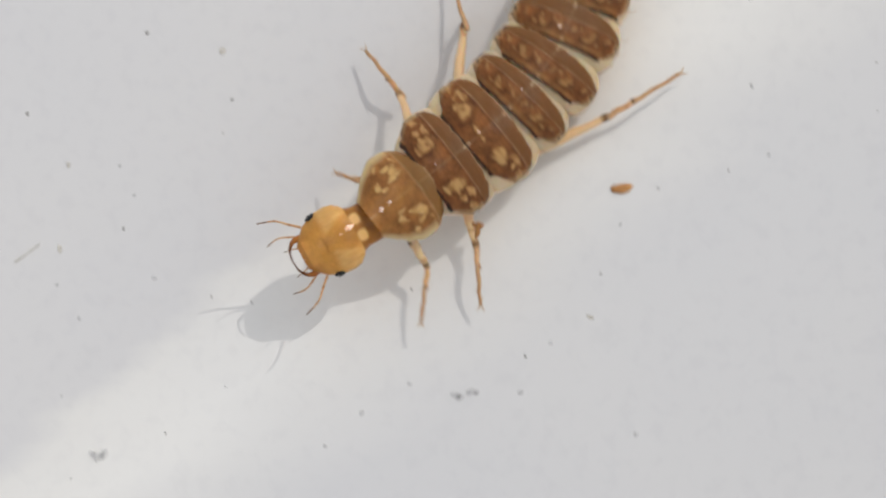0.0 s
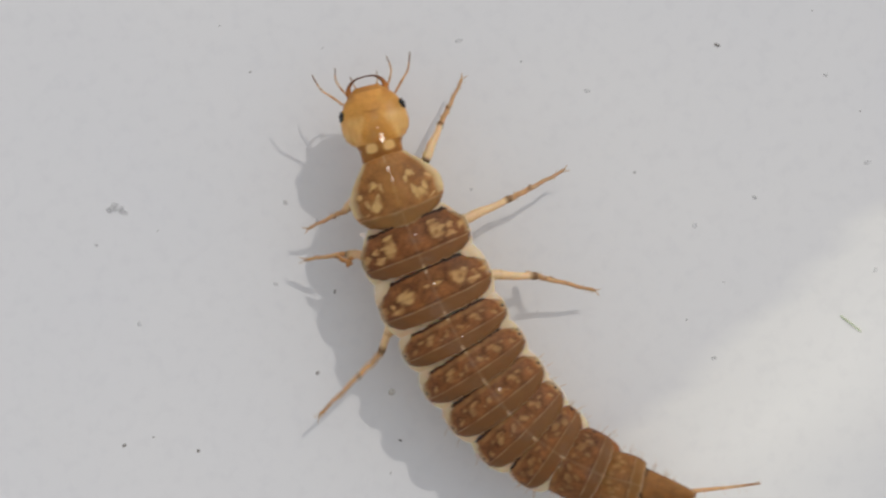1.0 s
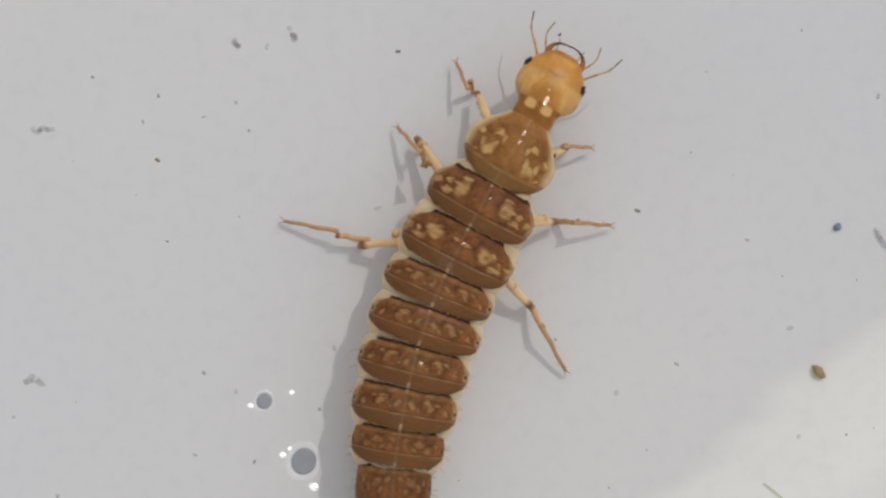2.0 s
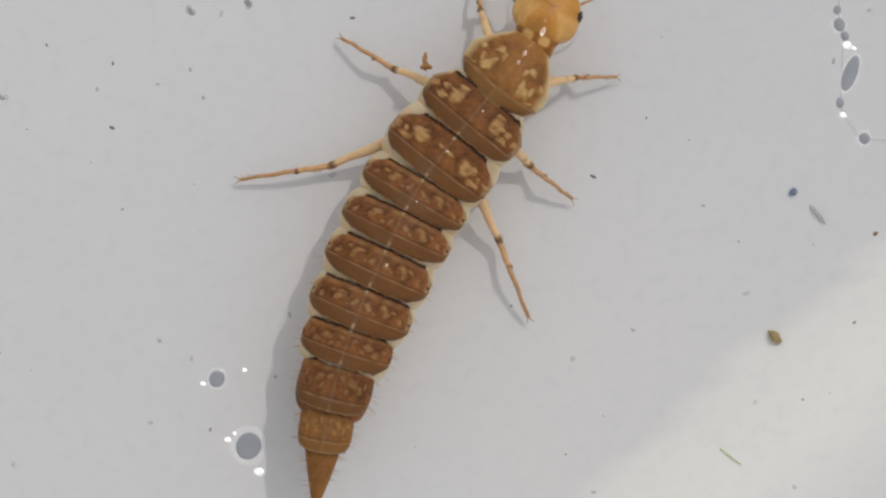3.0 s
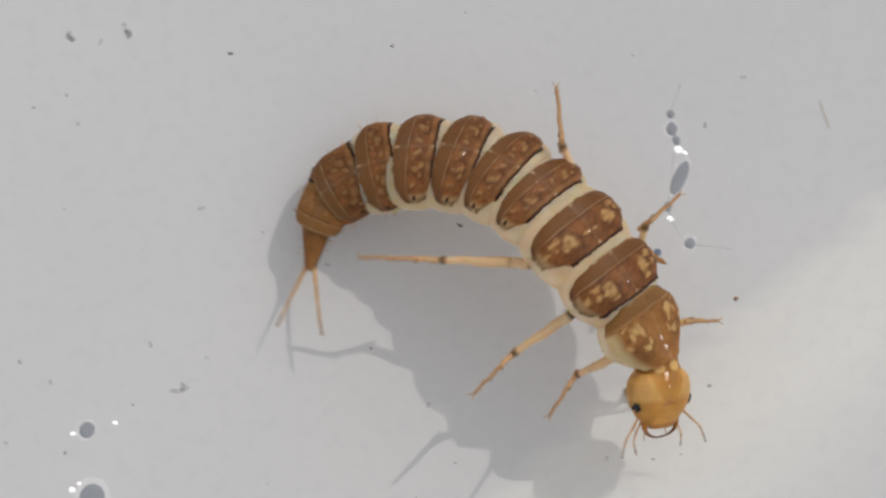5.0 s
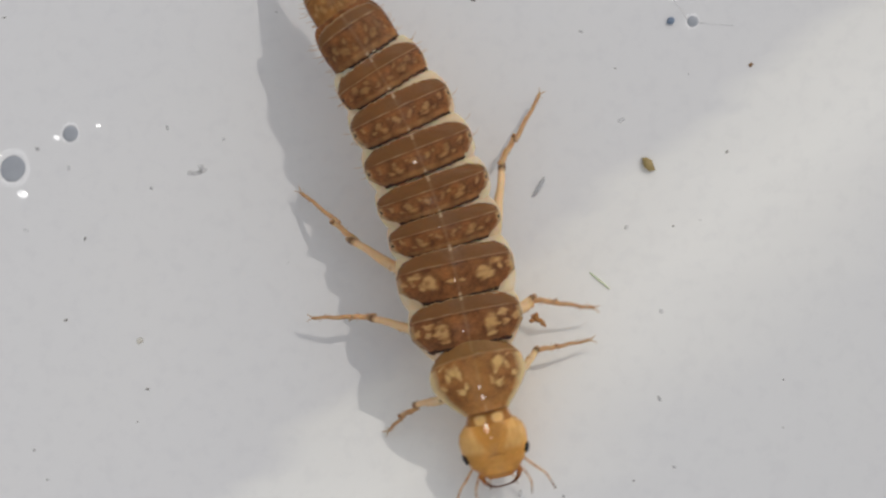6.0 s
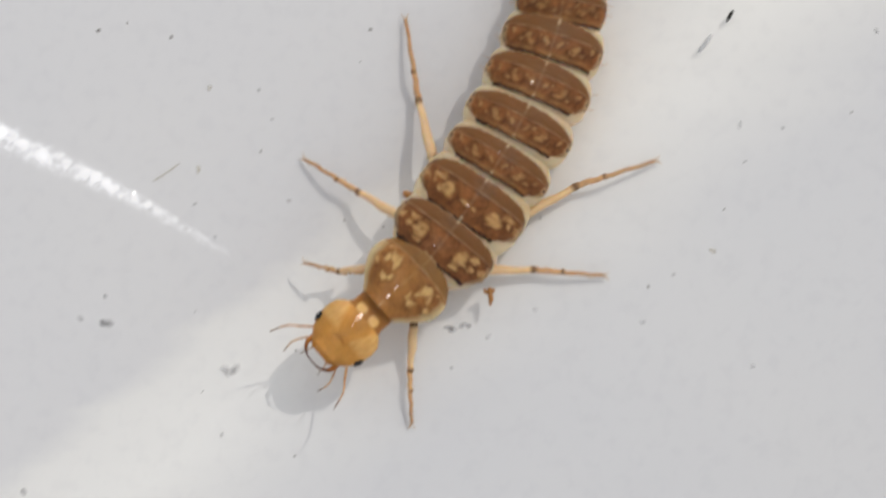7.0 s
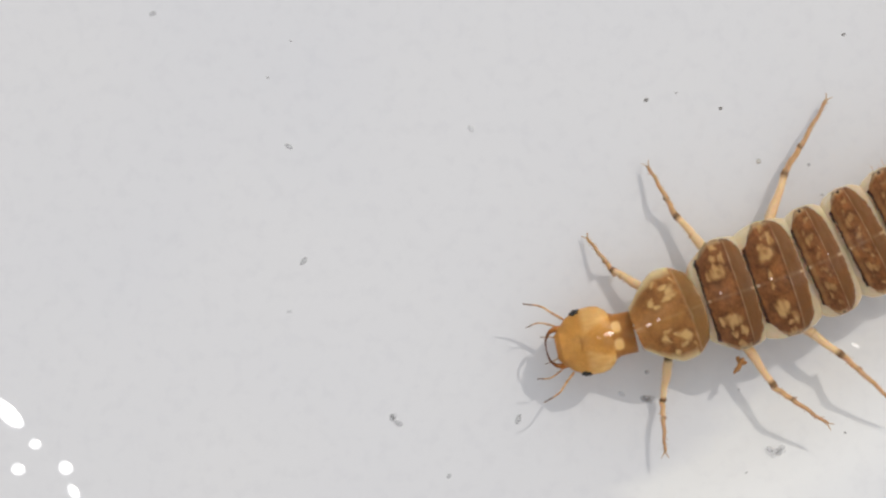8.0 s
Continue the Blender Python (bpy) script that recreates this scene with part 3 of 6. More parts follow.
def leg_piece(name, length, r0, r1, parent, bulge=0.0, claws=False):
    """One limb joint along +y from its origin."""
    n = 14
    path = [(0.03 * math.sin(k * 0.9), length * k / (n - 1), 0.05 * math.sin(3 * k / (n - 1))) for k in range(n)]
    rad, cols = [], []
    for k in range(n):
        f = k / (n - 1)
        r = r0 + (r1 - r0) * f + bulge * math.sin(math.pi * min(1, f * 1.6)) * (f < 0.63)
        if k == n - 2:
            r *= 1.22
        rad.append(r)
        dark = 0.85 if k == n - 2 and not claws else 0.35 if k == n - 1 else 0.0
        if name == "coxa":
            dark = 0.92 if k < 3 else 0.35 if k == 3 else 0.0
        pale = 0.55 if name in ("femur", "coxa") and f < 0.85 else 0.2
        if claws:
            dark = 0.12 + 0.3 * f
        cols.append((pale, dark, 0))
    bm = bmesh.new()
    tube(bm, path, rad, 10, cols)
    if claws:
        for s in (-1, 1):
            tube(bm, curve_points([(0, length * 0.97, 0), (s * 0.12, length + 0.18, 0.03), (s * 0.26, length + 0.42, -0.05)], 6), [0.05, 0.045, 0.04, 0.032, 0.024, 0.014], 6, [(0, 0.3, 0)] * 6)
    rnd = random.Random(int(length * 100))
    for k in range(7):
        y = length * rnd.uniform(0.2, 0.95)
        s = rnd.choice((-1, 1))
        tube(bm, [(s * r1 * 0.8, y, 0), (s * (r1 + 0.16), y + 0.16, 0.02)], [0.016, 0.008], 4, [(0, 0.3, 0)] * 2)
    return part(name, bm, LIMB, parent, "")


def glint_caps(parent, spots):
    """Glints along the ridge of the back, made as small added clear caps."""
    for x, y, z, r, k in spots:
        bm = bmesh.new()
        bmesh.ops.create_uvsphere(bm, u_segments=16, v_segments=8, radius=1.0, matrix=Matrix.Translation((x * MM, y * MM, z * MM)) @ Matrix.Diagonal((r * MM, r * k * MM, r * 0.5 * MM, 1)))
        part("glint_cap", bm, BACK_GLINT, parent, "tiny glint made as a clear cap")


# glint caps on the head and rings behind it: across, along, radius, stretch
GLINT_SPOTS = {0: [(0.25, -1.0, 0.16, 2.2), (0.1, -0.3, 0.09, 1.2)], 1: [(0.05, 1.2, 0.11, 1.8), (0.1, 0.5, 0.09, 2.0)],
         2: [(0.3, 0.6, 0.07, 1.0)], 3: [(0.15, 0.5, 0.08, 1.2), (0.5, -0.2, 0.07, 1.0)],
         4: [(0.35, -0.4, 0.07, 1.0)], 6: [(0.45, 0.4, 0.11, 1.0)]}


def build_larva():
    larva = tagged(new("beetle_larva"), "long mottled brown water beetle larva with an amber head", "insect larva")
    parts, legs = [build_head(larva)], {}
    for i, seg in enumerate(SEGMENTS):
        ring = trunk(seg, i, larva)
        back_plate(seg, ring, i)
        if i >= 5:
            bristles(seg, ring, 8 if i < 7 else 16, i)
        parts.append(ring)
        if i < 3:
            lf, lt, ls, r, base = LEGS[str(i + 1)]
            for side in "LR":
                legs[side + str(i + 1)] = (leg_piece("coxa", 1.8, 0.29 + 0.06 * i, 0.22 + 0.035 * i, ring, 0.03), leg_piece("femur", lf, r, r * 0.62, ring, 0.05), leg_piece("tibia", lt, r * 0.62, r * 0.5, ring),
                                           leg_piece("tarsus", ls, r * 0.5, r * 0.3, ring, 0, True))
    for i, spots in GLINT_SPOTS.items():
        top = 1.42 if i == 0 else SEGMENTS[i - 1][3] * 0.99
        glint_caps(parts[i], [(x, y, top - 0.03 * abs(y), r, k) for x, y, r, k in spots])
    tail = parts[-1]
    for s in (-1, 1):
        bm = bmesh.new()
        path = curve_points([(s * 0.30, -1.6, 0.0), (s * 0.62, -2.7, 0.02), (s * 1.05, -4.1, 0.0), (s * 1.65, -5.9, -0.1)], 16)
        tube(bm, path, [0.16 - 0.085 * k / 15 for k in range(16)], 8, [(0.2, 0.05 + 0.5 * (k > 12), 0) for k in range(16)])
        rnd = random.Random(5 + s)
        for k in range(12):
            p = path[rnd.randrange(3, 15)]
            t = rnd.choice((-1, 1))
            tube(bm, [p, p + Vector((t * 0.4, -0.35, 0.05))], [0.014, 0.006], 4)
        part("tail_filament", bm, LIMB, tail, "thin tan hairy tail filament")
    bm = bmesh.new()
    rnd = random.Random(3)
    for k in range(7):
        p = Vector((rnd.uniform(-0.25, 0.25), rnd.uniform(-0.25, 0.25), rnd.uniform(-0.1, 0.1)))
        q = p + Vector((rnd.uniform(-0.6, 0.6), rnd.uniform(-0.6, 0.6), rnd.uniform(-0.1, 0.1)))
        tube(bm, [p, (p + q) / 2 + Vector((0.05, 0, 0.05)), q], [0.12, 0.17, 0.06], 7)
    crumb = part("crumb", bm, CRUMB, parts[2], "rust-brown crumb of debris clinging to the flank")
    crumb.location = (-4.6 * MM, 0.5 * MM, -0.9 * MM)
    return larva, parts, legs


# ---- grit, seeds and bubbles in the tray ----
def lump(name, x, y, size, material, label, category, group="", stretch=1.0, turn=0.0, seed=1, flat=0.3, lift=0.0):
    """A small irregular grain resting on the bottom."""
    bm = bmesh.new()
    bmesh.ops.create_icosphere(bm, subdivisions=2, radius=1.0)
    for v in bm.verts:
        k = 1 + 0.38 * noise.noise(v.co * 1.3 + Vector((seed * 3.7, seed, 0))) + 0.15 * noise.noise(v.co * 3.5 + Vector((0, seed * 2.1, 3)))
        v.co = Vector((v.co.x * stretch, v.co.y / max(1, stretch ** 0.5), v.co.z * flat)) * k * size * MM * 0.5
    low = min(v.co.z for v in bm.verts)
    ob = part(name, bm, material, None, label)
    ob.matrix_basis = pose(x * MM, y * MM, floor_height(x, y) * MM - low * 0.9 + lift * MM, 0, 0, turn)
    return tagged(ob, label, category, group)


def scatter():
    kinds = {
        "d": (DARK, "dark brown grain of grit on the white tray bottom", 0.25), "s": (DARK, "tiny dark grain of grit on the tray bottom", 0.14),
        "g": (GREY, "grey crumb of silt on the tray bottom", 0.27), "p": (PALE_GREY, "pale grey flake of silt on the tray bottom", 0.36),
        "t": (TAN, "tan crumb of plant silt on the tray bottom", 0.5), "r": (BROWN, "dull brown flake on the tray bottom", 0.33)}
    rnd = random.Random(11)
    places = {
        "d": [(-13.6, -29.6), (5.2, -47.4), (-18.8, -51.6), (-27.3, -30.0), (-2.1, -42.7), (-23.2, -4.4), (-19.1, -24.9), (-30.3, -29.0), (2.7, -11.8),
              (-27.9, 6.8), (-23.5, 5.4), (3.6, 8.7), (8.5, -3.3), (25.6, -13.7), (21.9, -18.7), (-17.8, -19.4), (-7.3, 7.9), (-21.2, -37.9),
              (-32.3, -29.5)],
        "s": [(-25.3, -54.4), (-4.1, -21.1), (6.0, -21.9), (-29.7, -15.0), (-29.4, 1.2), (-18.3, -2.9), (19.9, 8.5), (13.4, 5.9), (12.2, 0.5),
              (15.0, -1.1), (18.1, -8.0), (23.1, -8.4), (8.5, 11.1), (-25.2, -1.2), (-14.3, -31.8), (-15.5, -42.7), (19.1, -35.7), (10.4, -42.2),
              (23.7, -18.3), (8.6, -19.4), (29.1, -29.0), (29.1, -32.2), (-1.0, -62.5), (-18.9, -58.7), (-57.8, -28.4), (-56.3, -25.9)],
        "g": [(11.8, -39.0), (-14.7, -48.7), (-25.8, -48.9), (-21.3, -33.7), (20.8, -30.2), (-1.5, 0.3), (-4.8, -4.1), (7.8, -24.5), (-18.3, 4.8),
              (-20.5, 3.9), (15.8, -5.5), (10.8, -13.7), (-21.0, -13.3), (24.9, 3.9), (-12.2, -11.9), (-24.6, 3.7), (-17.5, 2.9), (9.3, 13.9),
              (-12.8, -43.2), (-25.8, -41.5), (-13.3, -16.0), (14.4, -36.7), (21.8, -34.8), (-32.0, -47.8), (-8.2, -52.8), (-23.9, -57.3), (-37.7, -61.2),
              (-32.5, -64.3), (-40.6, -51.1), (-65.6, -24.2), (-56.3, -33.0), (-55.2, -40.7), (-45.2, -55.0)],
        "p": [(-24.4, -43.8), (-2.5, -48.9), (4.8, -49.8), (-20.4, -35.7), (-5.7, -50.7), (12.3, -52.9), (6.9, -46.6), (-33.9, -15.9), (-31.1, -21.3),
              (-0.4, -6.2), (18.8, -18.8), (-8.4, -12.7), (6.7, -15.5), (-18.9, -14.6), (-16.1, 8.5), (-9.0, -2.6), (18.5, -11.5), (-19.3, -41.3),
              (-21.8, -18.8), (11.5, -36.5), (21.0, -24.4), (-44.1, -31.6), (-56.1, -44.1), (-33.7, -49.3)],
        "t": [(9.6, -45.0), (-24.7, -33.5), (-25.5, -39.1), (27.4, 7.2), (-14.1, -26.3)],
        "r": [(27.3, -7.8), (-23.7, 1.1)],
    }
    for kind in places:
        mat, label, size = kinds[kind]
        name = "flake" if kind in "rp" else "grain"
        for i, (x, y) in enumerate(places[kind]):
            lump(name, x, y, size * rnd.uniform(0.5, 1.0) * (1.7 if kind == "g" and x < -30 else 1.0), mat, label, "debris", "grit on the tray bottom", rnd.uniform(1.0, 1.7), rnd.uniform(0, 180), i + 3)


def smudge(x, y, turn, seed, pieces=9):
    """A loose heap of grey silt."""
    rnd = random.Random(seed)
    bm = bmesh.new()
    for k in range(pieces):
        px, py = rnd.gauss(0, 0.36), rnd.gauss(0, 0.13)
        m = Matrix.Translation((px * MM, py * MM, 0.06 * MM)) @ Matrix.Diagonal((0.22 * MM * rnd.uniform(0.6, 1.5), 0.17 * MM, 0.06 * MM, 1))
        bmesh.ops.create_icosphere(bm, subdivisions=2, radius=1.0, matrix=m)
    for v in bm.verts:
        v.co += v.co.normalized() * 0.05 * MM * noise.noise(v.co * 4000)
    ob = part("silt_clump", bm, PALE_GREY)
    ob.matrix_basis = pose(x * MM, y * MM, floor_height(x, y) * MM, 0, 0, turn)
    return tagged(ob, "loose grey clump of silt on the tray bottom", "debris", "silt clumps", "stuff")


def strand(name, pts, r, material, label):
    bm = bmesh.new()
    path = curve_points([(x, y, floor_height(x, y) + r * 0.8) for x, y in pts], 18)
    tube(bm, path, [r * (0.5 + 0.5 * math.sin(math.pi * (k + 1) / 19)) for k in range(18)], 6)
    return tagged(part(name, bm, material), label, "debris")


def dome(bm, x, y, rx, ry, high, turn=0.0, tilt=0.0):
    """A rounded cap; tilt leans its top towards the sun."""
    m = pose(x * MM, y * MM, 0) @ Matrix.Rotation(radians(tilt), 4, Vector((-0.78, 0.62, 0))) @ pose(0, 0, 0, 0, 0, turn) @ Matrix.Diagonal((rx * MM, ry * MM, high * MM, 1))
    bmesh.ops.create_uvsphere(bm, u_segments=24, v_segments=12, radius=1.0, matrix=m)


def bubble(r, stretch, turn, gleams):
    """A bubble drawn as its grey shadow, with clear caps for its glints."""
    top = tagged(new("water_bubble"), "grey shadow patch of a bubble with bright glints beside it", "bubble", "bubbles in the water")
    bm = bmesh.new()
    dome(bm, 0, 0, r, r * stretch, 0.12, turn)
    part("film", bm, BUBBLE_SHADE, top)
    # clear ring standing in for the halo of focused light
    bm = bmesh.new()
    ring = []
    for k in range(48):
        a = 2 * math.pi * k / 48
        c, e = math.cos(a), math.sin(a)
        wide = 0.20 * r * (1 + 0.5 * noise.noise(Vector((c * 1.5, e * 1.5, r))))
        ring.append([(c * r * (1.04 + f * 2.4 * wide), e * r * stretch * (1.04 + f * 2.4 * wide), 0.02 + 0.22 * wide * math.sin(math.pi * f)) for f in (0, 0.2, 0.4, 0.6, 0.8, 1)])
    grid(bm, ring + ring[:1], False)
    part("rim", bm, SHEEN, top, "bright halo of light drawn as a clear raised ring")
    # caps leaning to the sun stand in for the bright spots
    for x, y, q in gleams:
        bm = bmesh.new()
        dome(bm, x, y, q, q * 0.8, q * 0.2, 0, 24)
        part("bead", bm, GLEAM, top, "bright spot of light drawn as a clear cap")
    return top


def bubble_chain():
    top = tagged(new("bubble_chain"), "string of small grey bubble shadows on a fine thread", "bubble", "bubbles in the water")
    # low grey caps in place of the bubbles' shadows
    for x, y, rx, ry, turn in ((-0.72, 4.3, 0.27, 0.30, 0), (-0.62, 3.3, 0.38, 0.46, 10), (-0.28, 2.55, 0.26, 0.34, 20), (0.0, 0.0, 0.46, 1.25, -22), (-0.76, -1.95, 0.26, 0.36, 0), (0.80, -4.4, 0.38, 0.38, 0)):
        bm = bmesh.new()
        dome(bm, x, y, rx, ry, 0.1, turn)
        part("film", bm, BUBBLE_SHADE, top)
    # rings in place of the bright halos around three of them
    for x, y, rx, ry, turn in ((-0.62, 3.3, 0.38, 0.46, 10), (0.0, 0.0, 0.46, 1.25, -22), (0.80, -4.4, 0.38, 0.38, 0)):
        bm = bmesh.new()
        c0, e0 = math.cos(radians(turn)), math.sin(radians(turn))
        ring = []
        for k in range(41):
            a = 2 * math.pi * k / 40
            row = []
            for f in steps(0, 1, 6):
                g = 1.02 + f * 0.16 / rx * (1 + 0.5 * noise.noise(Vector((math.cos(a) * 1.5, math.sin(a) * 1.5, x))))
                px, py = rx * g * math.cos(a), (ry + (g - 1) * rx) * math.sin(a)
                row.append((x + c0 * px - e0 * py, y + e0 * px + c0 * py, 0.02 + 0.05 * math.sin(math.pi * f)))
            ring.append(row)
        grid(bm, ring, False)
        part("rim", bm, SHEEN, top, "bright halo of light drawn as a clear raised ring")
    # sun sparkle put in as tilted clear caps
    for x, y, q in ((-0.1, 1.95, 0.42), (-0.55, -2.75, 0.3), (0.35, 1.7, 0.2)):
        bm = bmesh.new()
        dome(bm, x, y, q, q * 0.8, q * 0.2, 0, 24)
        part("bead", bm, GLEAM, top, "bright spot of light drawn as a clear cap")
    bm = bmesh.new()
    tube(bm, curve_points([(-0.1, 6.4, 0.05), (-0.7, 4.3, 0.05), (-0.4, 2.6, 0.05), (-0.7, -2.0, 0.05), (0.0, -3.6, 0.05), (0.8, -4.4, 0.05), (3.6, -4.7, 0.05)], 40), [0.028] * 40, 5)
    part("thread", bm, PALE_GREY, top)
    return top


def ripple_ridge():
    """A long low crest of water that catches the sun; its thin end is the origin."""
    bm = bmesh.new()
    n, rows, cols = 420, [], []
    for k in range(n):
        f = k / (n - 1)
        d = 36.0 * f
        w = (0.35 + 0.95 * min(1, f * 2.0)) * (1 + 0.35 * noise.noise(Vector((d * 1.1, 4, 0))))
        y = 0.35 * math.sin(d * 0.21) + 0.16 * noise.noise(Vector((d * 1.2, 0, 0)))
        strong = min(1.0, 0.12 + f * 3.2) * (0.75 + 0.5 * noise.noise(Vector((d * 0.7, 2, 0))))
        row, rc = [], []
        for j in range(13):
            g = j / 12
            bell = math.sin(math.pi * g) ** 1.6
            row.append((-d, y + (g - 0.42) * 1.75 * w, 0.19 * w * bell * (1 + 0.25 * noise.noise(Vector((d * 2.5, g * 3, 9))) + 0.30 * noise.noise(Vector((d * 5.5, g * 0.8, 3))))))
            c = bell * strong
            rc.append((c, c, c))
        rows.append(row), cols.append(rc)
    grid(bm, rows, False, False, cols)
    return tagged(part("water_ripple", bm, RIPPLE), "bright narrow ripple crest glinting on the water", "ripple")


def body_gleam():
    """Added clear caps for a glint; hidden under the body, later out beside it."""
    bm = bmesh.new()
    for x, y, rx, ry in ((0, 0, 0.85, 0.36), (0.9, -0.45, 0.6, 0.26), (-0.7, 0.25, 0.45, 0.2), (1.7, -0.75, 0.4, 0.2)):
        dome(bm, x, y, rx, ry, 0.12, -24, 24)
    return tagged(part("water_gleam", bm, GLEAM), "white glint on the water beside the larva, made of clear caps", "ripple")


def glint_at(x, y, r, stretch=0.8, turn=30):
    """An added clear cap, tilted to the sun, for a glint on the water."""
    bm = bmesh.new()
    dome(bm, 0, 0, r, r * stretch, r * 0.2, turn, 24)
    ob = part("glint_cap", bm, GLEAM)
    ob.matrix_basis = pose(x * MM, y * MM, floor_height(x, y) * MM)
    tagged(ob, "white sun glint on the water, made as a tilted clear cap", "water bead", "glinting beads")


build_tray()
LARVA, RINGS, LEG_PIECES = build_larva()
scatter()
CLUMP = smudge(1.0, -49.8, 12, 2, 9)
smudge(-23.2, -53.0, -20, 3, 12)
smudge(-49.1, -51.1, -30, 4, 7)
smudge(-32.5, -13.5, -15, 5, 8)
smudge(-14.2, 9.2, -50, 6, 7)
smudge(-31.4, 3.3, 0, 7, 8)
smudge(-10.0, -14.9, 20, 8, 7)
smudge(-18.1, 8.7, -60, 9, 6)
smudge(-31.9, -49.7, -30, 10, 7)
FLAKE = lump("flake", 12.0, -36.6, 0.88, RUST, "bright rust-orange flake on the tray bottom", "debris", "", 1.9, 4, 5, 0.35)
lump("seed", 20.3, -14.5, 0.76, SEED, "olive-brown seed with a pale tip on the tray bottom", "seed", "", 1.5, -48, 6, 0.6)
lump("grain", 21.9, -4.8, 0.52, BLUE, "blue-grey grain on the tray bottom", "debris", "", 1.1, 40, 9, 0.5)
strand("plant_strand", [(16.3, -21.8), (16.9, -22.3), (17.6, -22.9)], 0.07, GREEN, "pale green strand of plant on the tray bottom")
WISP = strand("fibre", [(-0.9, 17.8), (-0.75, 16.9), (-0.25, 16.0), (-0.2, 15.3), (-0.05, 14.5)], 0.07, GREEN, "fine pale green fibre drifting over the tray bottom")
strand("fibre", [(32.6, 5.8), (32.9, 4.9), (33.3, 3.9)], 0.07, TAN, "fine tan fibre on the tray bottom")
strand("fibre", [(-28.6, -39.9), (-27.8, -39.4), (-26.8, -38.7)], 0.07, TAN, "fine tan fibre on the tray bottom")
BIG = bubble(0.84, 1.1, -30, [(-1.35, 0.5, 0.28), (0.7, -1.7, 0.42), (-0.9, 0.9, 0.18)])
SMALL = bubble(0.52, 1.1, -30, [(-0.9, -0.25, 0.24), (1.9, 0.55, 0.22)])
CHAIN = bubble_chain()
CREST = ripple_ridge()
SIDE_GLINT = body_gleam()
FLECK = lump("fleck", 0, 0, 0.42, EYE, "black splinter drifting in the water", "debris", "", 2.2, 0, 4, 0.4)
STREAK = lump("fibre", 0, 0, 0.56, FIBRE, "grey fibre drifting in the water", "debris", "", 2.9, 0, 14, 0.3)
glint_at(-74.9, -51.0, 0.75, 2.0, 38)
glint_at(-73.0, -53.2, 0.50)
glint_at(-70.9, -54.7, 0.52, 1.3, -35)
glint_at(-74.1, -54.9, 0.60)
glint_at(-70.4, -56.3, 0.42, 1.5, 25)


